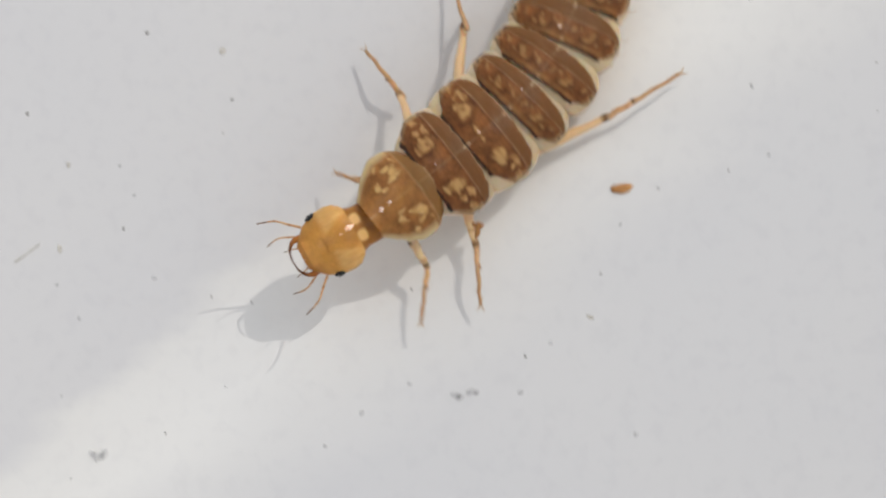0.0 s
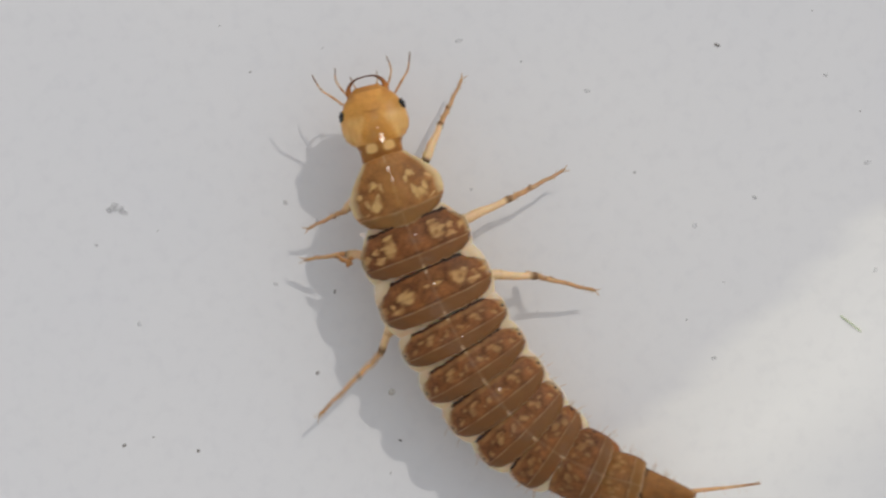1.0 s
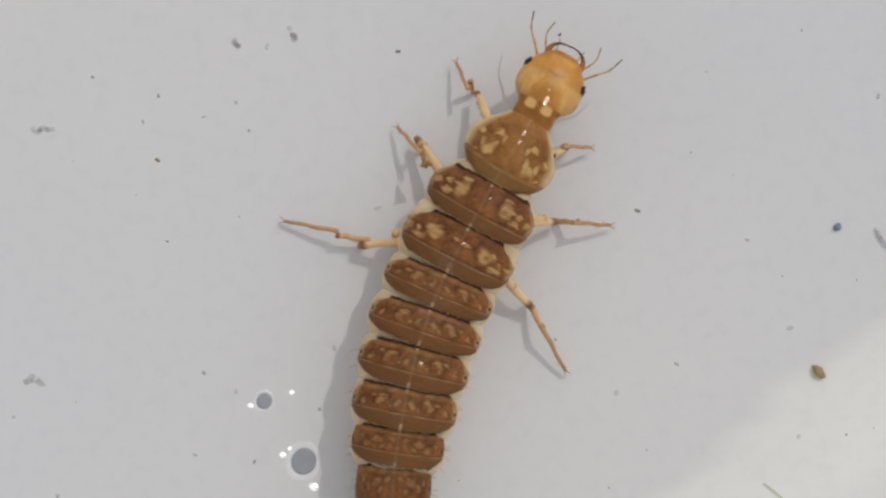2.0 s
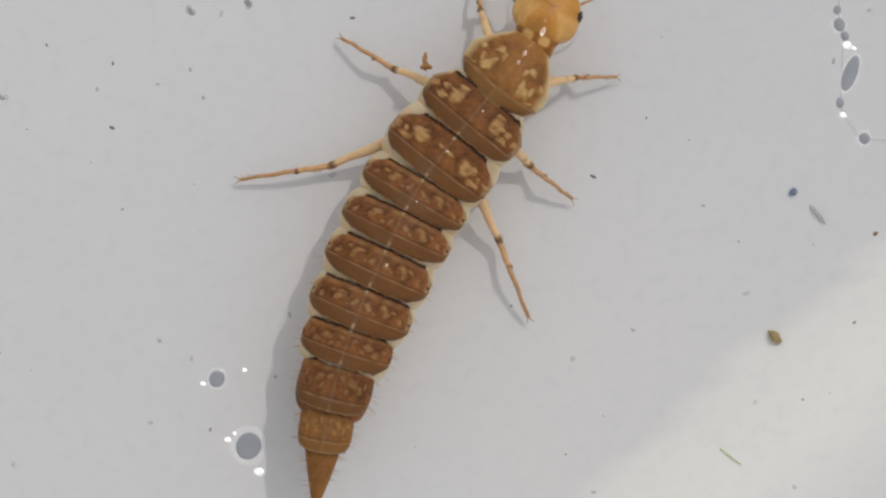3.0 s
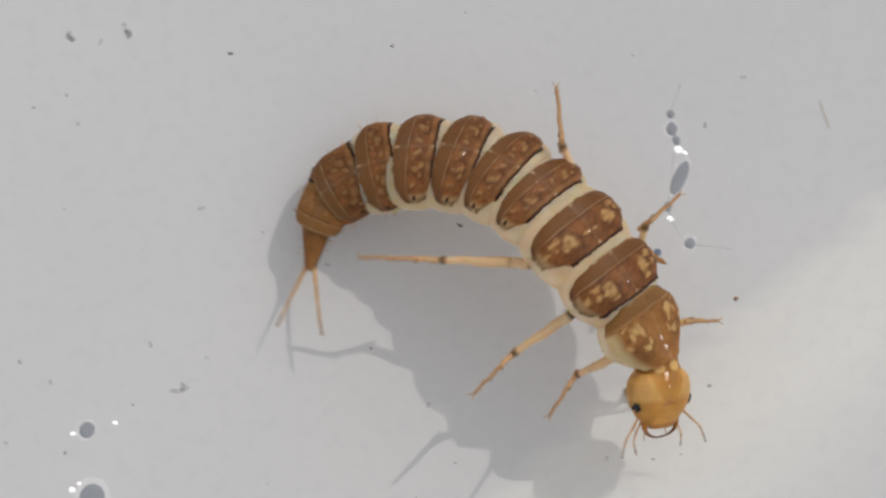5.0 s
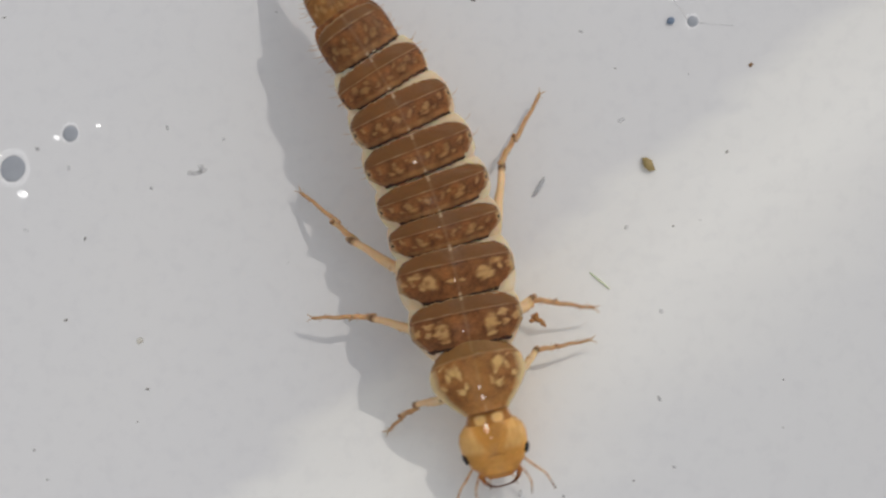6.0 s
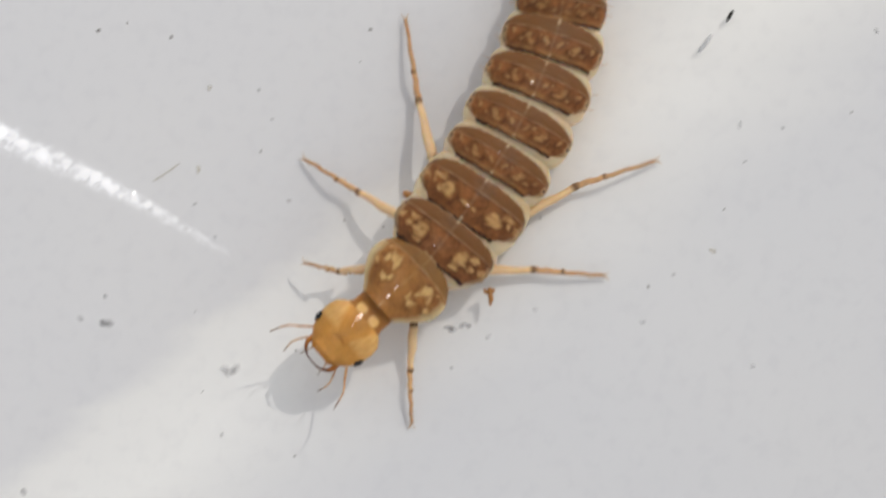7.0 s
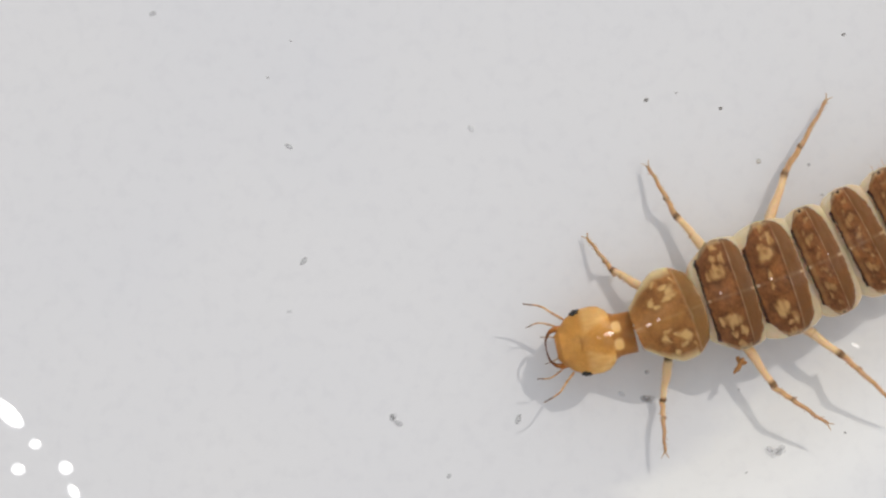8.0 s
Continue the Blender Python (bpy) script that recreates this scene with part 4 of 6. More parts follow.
# ---- everything that moves ----
def motions():
    track = []

    def at(t, roll, spine, **legs):
        track.append((t, roll, [Vector(p) for p in spine], {k: [Vector(q) for q in v] for k, v in legs.items()}))

    at(0, 0, [(-9.25, -40.45, 6.31), (-4.83, -38.24, 6.28), (-0.99, -35.56, 5.76), (4.34, -31.59, 4.95), (8.04, -27.44, 4.02), (9.97, -22.39, 2.67), (10.65, -16.99, 2.50), (10.07, -10.98, 2.40)],
       L1=((-0.97, -41.34, 5.13), (-1.55, -44.83, 4.81)), L2=((2.26, -40.18, 4.67), (2.37, -43.89, 4.32)), L3=((11.37, -31.85, 4.32), (16.12, -29.25, 4.07)),
       R1=((-5.29, -35.40, 2.89), (-6.78, -34.84, 2.07)), R2=((-2.42, -29.60, 1.59), (-4.49, -26.76, 1.29)), R3=((2.11, -25.15, 1.31), (1.39, -22.47, 1.01)))
    at(0.033, 0, [(-10.14, -39.27, 6.08), (-5.51, -37.41, 6.18), (-1.44, -35.05, 5.85), (4.28, -31.51, 5.24), (7.99, -27.85, 4.34), (9.85, -22.85, 2.80), (10.22, -17.40, 2.50), (9.49, -11.49, 2.40)],
       L1=((-0.97, -41.34, 5.13), (-1.55, -44.83, 4.81)), L2=((2.26, -40.18, 4.67), (2.37, -43.89, 4.32)), L3=((11.37, -31.85, 4.32), (16.12, -29.25, 4.07)),
       R1=((-5.29, -35.40, 2.89), (-6.78, -34.84, 2.07)), R2=((-2.42, -29.60, 1.59), (-4.49, -26.76, 1.29)), R3=((2.11, -25.15, 1.31), (1.39, -22.47, 1.01)))
    at(0.1, 0, [(-11.96, -36.88, 5.62), (-6.88, -35.73, 5.99), (-2.36, -34.01, 6.04), (4.16, -31.34, 5.83), (7.89, -28.70, 5.00), (9.60, -23.78, 3.06), (9.34, -18.25, 2.50), (8.31, -12.53, 2.40)],
       L1=((-7.31, -40.75, 5.25), (-8.61, -42.95, 5.35)), L2=((2.45, -38.62, 5.72), (5.45, -40.70, 5.41)), L3=((8.18, -36.75, 5.42), (11.88, -38.73, 5.03)),
       R1=((-7.65, -33.92, 3.11), (-10.28, -33.05, 2.80)), R2=((-3.76, -29.77, 2.66), (-4.75, -27.53, 2.36)), R3=((0.80, -25.35, 2.34), (0.76, -20.60, 2.04)))
    at(0.2, 0, [(-15.04, -33.05, 5.40), (-9.99, -32.84, 5.40), (-5.20, -32.80, 5.28), (1.82, -31.53, 5.96), (6.21, -29.34, 5.23), (9.76, -25.53, 3.97), (9.92, -20.66, 2.60), (9.45, -14.26, 2.40)],
       L1=((-6.88, -38.18, 4.60), (-6.37, -40.25, 5.10)), L2=((-2.64, -37.18, 5.00), (-2.53, -39.43, 5.39)), L3=((3.40, -37.36, 5.84), (6.46, -42.32, 5.52)),
       R1=((-10.78, -29.01, 3.20), (-12.74, -27.05, 2.90)), R2=((-5.19, -25.40, 2.98), (-6.00, -23.09, 2.68)), R3=((-1.18, -26.46, 2.82), (-0.85, -22.18, 2.52)))
    at(0.3, 0, [(-18.70, -27.15, 5.80), (-13.87, -28.21, 6.00), (-9.30, -28.90, 6.20), (-2.36, -29.89, 6.20), (3.07, -29.35, 5.73), (7.29, -27.49, 4.66), (9.42, -22.60, 2.65), (8.45, -16.76, 2.40)],
       L1=((-16.01, -31.87, 4.00), (-18.43, -32.94, 3.70)), L2=((-8.63, -36.65, 4.60), (-8.97, -40.10, 5.36)), L3=((0.59, -35.50, 4.60), (4.53, -37.50, 3.47)),
       R1=((-13.16, -26.30, 4.00), (-13.90, -25.33, 3.70)), R2=((-6.24, -23.78, 4.10), (-5.64, -20.91, 3.80)), R3=((-1.82, -24.42, 4.10), (0.18, -20.05, 3.80)))
    at(0.4, 0, [(-19.96, -25.28, 5.80), (-15.13, -25.86, 5.80), (-10.69, -27.31, 5.60), (-4.38, -29.11, 5.20), (0.47, -29.68, 4.85), (5.18, -28.46, 4.71), (8.91, -24.74, 3.32), (9.85, -18.28, 2.40)],
       L1=((-16.09, -31.23, 3.60), (-17.76, -32.97, 3.30)), L2=((-9.18, -33.93, 3.38), (-8.39, -36.28, 3.51)), L3=((-5.89, -35.20, 3.04), (-5.73, -40.80, 2.90)),
       R1=((-15.34, -21.45, 3.60), (-16.43, -18.85, 3.30)), R2=((-8.48, -23.08, 3.38), (-6.67, -21.10, 3.08)), R3=((-1.72, -22.53, 3.22), (1.76, -18.65, 2.92)))
    at(0.5, 0, [(-20.63, -18.81, 6.60), (-16.15, -21.12, 6.40), (-11.74, -23.43, 6.00), (-5.84, -26.96, 5.60), (-1.20, -28.77, 5.20), (3.09, -29.30, 5.31), (7.93, -27.71, 4.88), (13.19, -24.42, 4.18)],
       L1=((-18.98, -25.56, 4.10), (-21.46, -26.75, 3.80)), L2=((-15.65, -27.81, 3.78), (-18.72, -29.82, 3.48)), L3=((-5.94, -32.61, 2.41), (-2.43, -36.96, 2.40)),
       R1=((-14.63, -18.61, 4.10), (-15.01, -18.14, 3.80)), R2=((-8.71, -19.46, 3.78), (-6.95, -16.39, 3.48)), R3=((-4.80, -21.87, 3.62), (-0.62, -20.92, 3.32)))
    at(0.6, 0, [(-19.20, -13.59, 5.60), (-15.79, -17.75, 5.60), (-12.29, -20.78, 5.40), (-7.31, -25.51, 5.20), (-3.05, -28.57, 5.00), (1.87, -30.32, 4.98), (7.02, -30.25, 5.11), (12.66, -28.79, 5.05)],
       L1=((-19.59, -19.85, 3.40), (-22.52, -19.99, 3.10)), L2=((-12.99, -27.68, 3.24), (-12.47, -30.26, 2.94)), L3=((-8.40, -31.27, 2.40), (-7.43, -35.40, 0.76)),
       R1=((-13.14, -14.85, 3.40), (-13.04, -12.01, 3.10)), R2=((-6.81, -17.39, 3.24), (-4.04, -14.47, 2.94)), R3=((-4.32, -20.56, 3.16), (-1.43, -19.72, 2.86)))
    at(0.7, 0, [(-17.31, -11.37, 5.00), (-14.62, -15.62, 5.00), (-12.15, -19.19, 4.80), (-8.15, -24.84, 4.40), (-4.23, -29.19, 4.00), (0.06, -31.48, 4.15), (4.90, -31.73, 4.72), (10.71, -29.42, 4.86)],
       L1=((-16.60, -20.61, 2.80), (-18.33, -22.40, 2.50)), L2=((-15.12, -22.88, 2.58), (-18.16, -23.42, 2.28)), L3=((-11.66, -29.73, 2.40), (-13.74, -35.11, 0.40)),
       R1=((-11.24, -11.77, 2.80), (-10.46, -8.92, 2.50)), R2=((-5.87, -17.36, 2.58), (-2.75, -15.79, 2.28)), R3=((-2.30, -20.83, 2.42), (2.61, -19.43, 2.12)))
    at(0.8, 0, [(-14.22, -8.01, 5.40), (-12.69, -12.38, 5.40), (-10.94, -17.35, 5.20), (-8.79, -23.42, 4.80), (-6.08, -27.76, 4.20), (-2.54, -31.45, 3.78), (2.29, -32.77, 4.48), (8.49, -31.86, 5.10)],
       L1=((-17.43, -14.02, 3.20), (-20.26, -13.23, 2.90)), L2=((-18.05, -19.59, 2.98), (-21.76, -19.74, 2.68)), L3=((-11.54, -29.09, 2.40), (-11.01, -34.71, 0.40)),
       R1=((-10.33, -11.56, 3.20), (-9.78, -9.74, 2.90)), R2=((-6.33, -15.99, 2.98), (-3.29, -14.35, 2.68)), R3=((-4.29, -20.91, 2.82), (0.74, -21.15, 2.52)))
    at(0.9, 0, [(-13.36, -5.94, 4.80), (-12.83, -10.51, 4.85), (-11.15, -15.32, 4.70), (-8.43, -21.39, 4.40), (-5.56, -26.28, 3.90), (-2.45, -30.30, 3.49), (2.04, -32.59, 3.97), (8.19, -33.73, 5.07)],
       L1=((-17.32, -11.23, 2.67), (-19.76, -9.48, 2.38)), L2=((-14.21, -17.89, 2.51), (-15.71, -16.73, 2.21)), L3=((-14.35, -21.94, 2.18), (-15.60, -25.29, 1.03)),
       R1=((-9.75, -10.40, 2.67), (-8.90, -9.19, 2.38)), R2=((-4.96, -13.87, 2.51), (-1.75, -12.09, 2.21)), R3=((-2.96, -19.12, 2.39), (0.82, -20.27, 2.09)))
    at(1, 0, [(-15.26, -5.72, 4.20), (-14.31, -10.18, 4.30), (-12.84, -14.79, 4.20), (-10.35, -21.02, 4.00), (-7.89, -25.45, 3.60), (-4.69, -29.32, 3.20), (-0.16, -31.97, 3.46), (5.90, -33.42, 5.05)],
       L1=((-17.02, -14.03, 2.15), (-19.44, -15.11, 1.85)), L2=((-17.01, -16.88, 2.04), (-19.69, -17.19, 1.74)), L3=((-14.82, -23.69, 1.96), (-18.99, -27.67, 1.66)),
       R1=((-10.28, -8.12, 2.15), (-8.84, -5.29, 1.85)), R2=((-5.65, -13.35, 2.04), (-2.15, -11.60, 1.74)), R3=((-3.96, -18.70, 1.96), (-0.24, -19.74, 1.66)))
    at(1.1, 0, [(-13.61, -2.54, 4.90), (-13.44, -7.50, 4.85), (-12.98, -12.39, 4.60), (-11.52, -18.53, 4.20), (-9.54, -23.46, 3.80), (-6.64, -28.29, 3.40), (-2.31, -30.91, 3.23), (1.84, -32.33, 4.79)],
       L1=((-17.77, -7.57, 2.63), (-19.80, -5.98, 2.33)), L2=((-17.95, -13.91, 2.38), (-23.04, -13.05, 2.08)), L3=((-13.73, -26.76, 2.22), (-13.17, -29.84, 1.92)),
       R1=((-9.45, -7.33, 2.63), (-8.24, -6.10, 2.33)), R2=((-6.48, -12.80, 2.38), (-3.30, -12.24, 2.08)), R3=((-5.24, -18.01, 2.22), (-0.34, -18.79, 1.92)))
    at(1.2, 0, [(-10.84, -1.51, 5.60), (-10.97, -6.46, 5.40), (-11.37, -11.44, 5.00), (-10.91, -18.23, 4.40), (-9.92, -23.18, 4.00), (-7.95, -27.53, 3.60), (-4.83, -31.91, 3.01), (-0.25, -35.30, 4.54)],
       L1=((-16.00, -5.33, 3.10), (-17.75, -3.45, 2.80)), L2=((-16.85, -15.26, 2.72), (-19.30, -18.05, 2.42)), L3=((-15.33, -16.44, 2.48), (-21.00, -17.36, 2.18)),
       R1=((-8.09, -7.48, 3.10), (-6.44, -7.10, 2.80)), R2=((-5.02, -10.94, 2.72), (-0.99, -10.09, 2.42)), R3=((-4.59, -16.47, 2.48), (-0.90, -18.55, 2.18)))
    at(1.6, 0, [(-5.28, 2.09, 4.58), (-6.28, -2.59, 4.72), (-7.58, -7.49, 4.41), (-8.60, -14.14, 3.96), (-8.69, -19.26, 3.68), (-7.80, -24.20, 3.37), (-5.93, -29.35, 2.92), (-2.54, -33.97, 3.94)])
    at(1.95, 0, [(2.82, 6.44, 3.01), (0.67, 2.43, 3.69), (-1.97, -2.04, 3.52), (-5.05, -7.88, 3.30), (-6.84, -12.79, 3.20), (-7.90, -18.08, 3.03), (-8.27, -23.71, 2.77), (-7.29, -29.41, 3.03)])
    at(2.3, 0, [(6.72, 8.19, 2.80), (4.08, 4.64, 3.75), (0.79, 0.54, 3.65), (-3.21, -4.63, 3.55), (-5.85, -9.21, 3.55), (-7.98, -14.37, 3.45), (-9.57, -19.86, 3.30), (-9.97, -25.67, 3.15)],
       L1=((0.66, 6.26, 1.00), (0.27, 7.80, 0.70)), L2=((-2.87, 4.69, 0.92), (-3.41, 6.62, 0.62)), L3=((-9.42, -2.93, 0.88), (-15.17, -2.71, 0.58)),
       R1=((6.19, 2.47, 1.00), (7.65, 2.73, 0.70)), R2=((4.44, -2.11, 0.92), (7.05, -2.46, 0.62)), R3=((1.84, -8.21, 0.88), (3.38, -12.85, 0.58)))
    at(2.5, 0, [(8.52, 6.09, 1.20), (5.55, 3.31, 3.80), (1.95, -0.10, 3.65), (-3.04, -4.20, 3.55), (-6.43, -8.64, 3.55), (-9.01, -13.42, 3.45), (-10.54, -19.08, 3.30), (-11.01, -25.21, 3.15)],
       L1=((3.93, 5.30, 1.02), (4.64, 6.61, 0.73)), L2=((-1.01, 5.25, 0.92), (-1.73, 8.80, 0.62)), L3=((-9.21, -1.72, 0.88), (-15.14, -2.29, 0.58)),
       R1=((7.33, 1.54, 1.02), (8.52, 2.26, 0.73)), R2=((5.39, -2.24, 0.92), (8.16, -2.66, 0.62)), R3=((1.91, -7.97, 0.88), (3.32, -12.53, 0.58)))
    at(2.6, 0, [(8.75, 3.78, 2.28), (5.14, 2.31, 3.67), (1.24, -1.15, 3.65), (-3.32, -5.07, 3.55), (-6.37, -8.86, 3.55), (-8.97, -14.00, 3.45), (-10.15, -19.20, 3.30), (-10.62, -25.38, 3.15)],
       L2=((-1.51, 5.03, 0.92), (-2.47, 8.20, 0.62)), L3=((-9.10, -1.69, 0.88), (-15.03, -2.37, 0.58)), R2=((5.39, -2.69, 0.92), (8.32, -2.74, 0.62)),
       R3=((1.82, -7.95, 0.88), (3.71, -12.41, 0.58)))
    at(2.7, 0, [(8.92, 3.89, 3.35), (4.94, 1.73, 3.55), (0.43, -1.00, 3.65), (-3.60, -4.64, 3.55), (-6.68, -8.85, 3.55), (-9.04, -13.70, 3.45), (-10.35, -19.10, 3.30), (-10.56, -25.30, 3.15)],
       L1=((5.15, 5.10, 0.90), (6.85, 6.44, 0.60)), L2=((-2.25, 4.87, 0.92), (-3.35, 8.27, 0.62)), L3=((-9.27, -2.01, 0.88), (-15.18, -2.38, 0.58)),
       R1=((6.44, 0.19, 0.90), (9.40, 0.86, 0.60)), R2=((5.04, -3.04, 0.92), (7.89, -3.24, 0.62)), R3=((1.89, -8.20, 0.88), (3.85, -12.85, 0.58)))
    at(2.8, 0, [(8.91, 6.77, 3.42), (5.27, 4.23, 3.55), (1.26, 0.63, 3.65), (-3.16, -3.76, 3.55), (-6.12, -8.04, 3.55), (-8.43, -12.72, 3.45), (-10.10, -18.23, 3.30), (-11.09, -24.11, 3.15)],
       L1=((4.05, 7.39, 0.90), (4.38, 10.43, 0.60)), L2=((-3.26, 4.69, 0.92), (-5.50, 7.27, 0.62)), L3=((-8.85, -1.61, 0.88), (-14.64, -1.98, 0.58)),
       R1=((8.55, 2.26, 0.90), (11.62, 2.71, 0.60)), R2=((4.91, -3.06, 0.92), (7.13, -4.29, 0.62)), R3=((2.16, -7.75, 0.88), (3.94, -12.11, 0.58)))
    at(3, 0, [(6.63, 9.46, 3.55), (4.74, 5.67, 3.55), (1.65, 2.13, 3.65), (-2.79, -3.06, 3.55), (-5.38, -7.54, 3.55), (-7.89, -12.81, 3.45), (-9.65, -18.08, 3.30), (-10.73, -24.17, 3.15)],
       L1=((1.29, 8.19, 0.90), (0.99, 10.31, 0.60)), L2=((-4.78, 4.43, 0.92), (-8.04, 6.53, 0.62)), L3=((-9.28, -2.03, 0.88), (-15.18, -2.69, 0.58)),
       R1=((7.63, 3.32, 0.90), (10.21, 3.28, 0.60)), R2=((4.39, -2.62, 0.92), (6.98, -4.75, 0.62)), R3=((2.07, -7.61, 0.88), (3.79, -12.59, 0.58)))
    at(3.2, 0, [(7.51, 9.24, 3.55), (4.70, 5.98, 3.55), (1.59, 1.49, 3.65), (-2.55, -3.56, 3.55), (-5.37, -8.43, 3.55), (-7.77, -13.38, 3.45), (-9.62, -18.76, 3.30), (-10.31, -24.80, 3.15)],
       L1=((1.33, 8.24, 0.90), (1.09, 10.93, 0.60)), L2=((-4.79, 3.90, 0.92), (-8.10, 6.03, 0.62)), L3=((-9.22, -2.54, 0.88), (-14.85, -3.38, 0.58)),
       R1=((7.62, 2.94, 0.90), (10.26, 2.85, 0.60)), R2=((4.49, -3.02, 0.92), (7.00, -5.14, 0.62)), R3=((2.09, -8.03, 0.88), (3.67, -12.93, 0.58)))
    at(3.3, 0, [(5.74, 10.72, 3.55), (3.81, 6.63, 3.55), (1.47, 2.39, 3.65), (-1.86, -3.28, 3.55), (-4.32, -8.12, 3.55), (-6.89, -13.42, 3.45), (-9.17, -18.81, 3.30), (-10.20, -24.81, 3.15)],
       L1=((-0.03, 7.48, 0.90), (-1.10, 9.98, 0.60)), L2=((-5.50, 2.98, 0.92), (-9.21, 4.36, 0.62)), L3=((-8.74, -3.59, 0.88), (-14.30, -5.70, 0.58)),
       R1=((7.30, 3.28, 0.90), (9.91, 3.10, 0.60)), R2=((4.82, -3.13, 0.92), (7.20, -5.58, 0.62)), R3=((2.79, -8.10, 0.88), (4.44, -12.85, 0.58)))
    at(3.4, 0, [(5.33, 11.89, 3.55), (4.58, 7.63, 3.55), (2.58, 2.92, 3.65), (-0.69, -2.74, 3.55), (-3.14, -8.01, 3.55), (-5.71, -12.92, 3.45), (-8.05, -18.03, 3.30), (-10.70, -23.52, 3.15)],
       L1=((-0.40, 6.21, 0.90), (-2.81, 7.17, 0.60)), L2=((-3.95, 2.88, 0.92), (-7.59, 3.81, 0.62)), L3=((-5.40, 0.21, 0.88), (-10.38, 2.96, 0.58)),
       R1=((7.88, 2.28, 0.90), (9.69, 1.17, 0.60)), R2=((6.17, -3.22, 0.92), (8.28, -6.09, 0.62)), R3=((5.67, -6.58, 0.88), (9.43, -10.33, 0.58)))
    at(3.5, 0, [(4.94, 13.07, 3.55), (4.56, 8.54, 3.55), (2.98, 4.08, 3.65), (0.61, -2.15, 3.55), (-1.43, -7.14, 3.55), (-3.85, -12.25, 3.45), (-6.49, -17.17, 3.30), (-9.41, -22.49, 3.15)],
       L1=((-0.54, 6.83, 0.90), (-2.53, 7.56, 0.60)), L2=((-1.49, 5.76, 0.92), (-4.17, 8.74, 0.62)), L3=((-5.57, -2.71, 0.88), (-11.15, -4.44, 0.58)),
       R1=((7.86, 2.33, 0.90), (9.01, 0.16, 0.60)), R2=((8.24, 1.57, 0.92), (12.07, 1.84, 0.62)), R3=((5.96, -6.82, 0.88), (8.45, -10.96, 0.58)))
    at(3.6, 0, [(7.63, 15.89, 3.55), (6.35, 11.53, 3.55), (4.32, 6.59, 3.65), (2.04, 0.52, 3.55), (-0.10, -4.80, 3.55), (-2.43, -9.94, 3.45), (-5.11, -15.28, 3.30), (-8.09, -20.81, 3.15)],
       L1=((3.16, 13.36, 0.90), (2.10, 16.05, 0.60)), L2=((-2.23, 5.06, 0.92), (-6.14, 4.26, 0.62)), L3=((-4.09, -0.89, 0.88), (-9.39, -4.40, 0.58)),
       R1=((9.16, 7.36, 0.90), (12.24, 6.94, 0.60)), R2=((9.86, 2.51, 0.92), (12.42, 1.11, 0.62)), R3=((6.61, -5.57, 0.88), (7.62, -10.37, 0.58)))
    at(3.7, 0, [(9.95, 15.66, 3.55), (8.58, 11.25, 3.55), (6.54, 6.45, 3.65), (3.46, 0.10, 3.55), (1.16, -5.08, 3.55), (-1.30, -10.36, 3.45), (-3.98, -15.68, 3.30), (-6.93, -21.29, 3.15)],
       L1=((2.21, 10.64, 0.90), (-0.12, 11.57, 0.60)), L2=((-0.53, 6.86, 0.92), (-4.28, 7.72, 0.62)), L3=((-1.89, 3.91, 0.88), (-6.58, 6.75, 0.58)),
       R1=((12.22, 10.18, 0.90), (15.11, 11.21, 0.60)), R2=((8.95, 0.19, 0.92), (9.52, -2.88, 0.62)), R3=((7.62, -4.64, 0.88), (9.72, -9.24, 0.58)))
    at(3.8, 0, [(12.98, 16.12, 3.55), (10.22, 11.62, 3.55), (7.14, 7.53, 3.65), (3.37, 1.80, 3.55), (1.09, -2.96, 3.55), (-1.47, -8.57, 3.45), (-3.96, -14.22, 3.30), (-6.35, -19.76, 3.15)],
       L1=((4.87, 12.79, 0.90), (2.83, 13.46, 0.60)), L2=((2.17, 11.14, 0.92), (0.01, 14.57, 0.62)), L3=((-2.94, 2.56, 0.88), (-8.69, 1.79, 0.58)),
       R1=((12.66, 8.70, 0.90), (14.91, 8.35, 0.60)), R2=((9.60, 1.03, 0.92), (10.16, -2.15, 0.62)), R3=((9.27, -2.16, 0.88), (12.33, -6.14, 0.58)))
    at(4, 0, [(15.40, 16.80, 3.55), (13.17, 12.97, 3.55), (10.11, 9.11, 3.65), (6.39, 3.67, 3.55), (3.20, -1.28, 3.55), (0.22, -6.53, 3.45), (-2.65, -11.72, 3.30), (-5.45, -16.99, 3.15)],
       L1=((7.59, 14.16, 0.90), (5.88, 16.32, 0.60)), L2=((2.32, 8.66, 0.92), (-2.41, 8.54, 0.62)), L3=((3.08, 7.23, 0.88), (-0.04, 11.19, 0.58)),
       R1=((15.99, 10.30, 0.90), (18.46, 10.69, 0.60)), R2=((14.24, 3.00, 0.92), (16.64, 0.78, 0.62)), R3=((9.99, -2.68, 0.88), (10.81, -7.87, 0.58)))
    at(4.1, 0, [(18.70, 17.18, 3.82), (15.55, 13.43, 3.72), (12.19, 9.67, 3.80), (7.47, 4.78, 3.65), (4.19, 0.08, 3.60), (0.92, -5.19, 3.55), (-1.94, -10.27, 3.47), (-4.73, -15.73, 3.35)],
       L1=((9.24, 14.26, 1.06), (7.04, 16.05, 0.76)), L2=((8.68, 12.10, 1.05), (7.36, 11.61, 0.75)), L3=((1.20, 6.45, 0.99), (-4.20, 7.29, 0.69)),
       R1=((18.10, 10.51, 1.06), (20.66, 10.53, 0.76)), R2=((14.50, 2.72, 1.05), (15.70, -0.13, 0.75)), R3=((11.22, -1.55, 0.99), (12.39, -6.60, 0.69)))
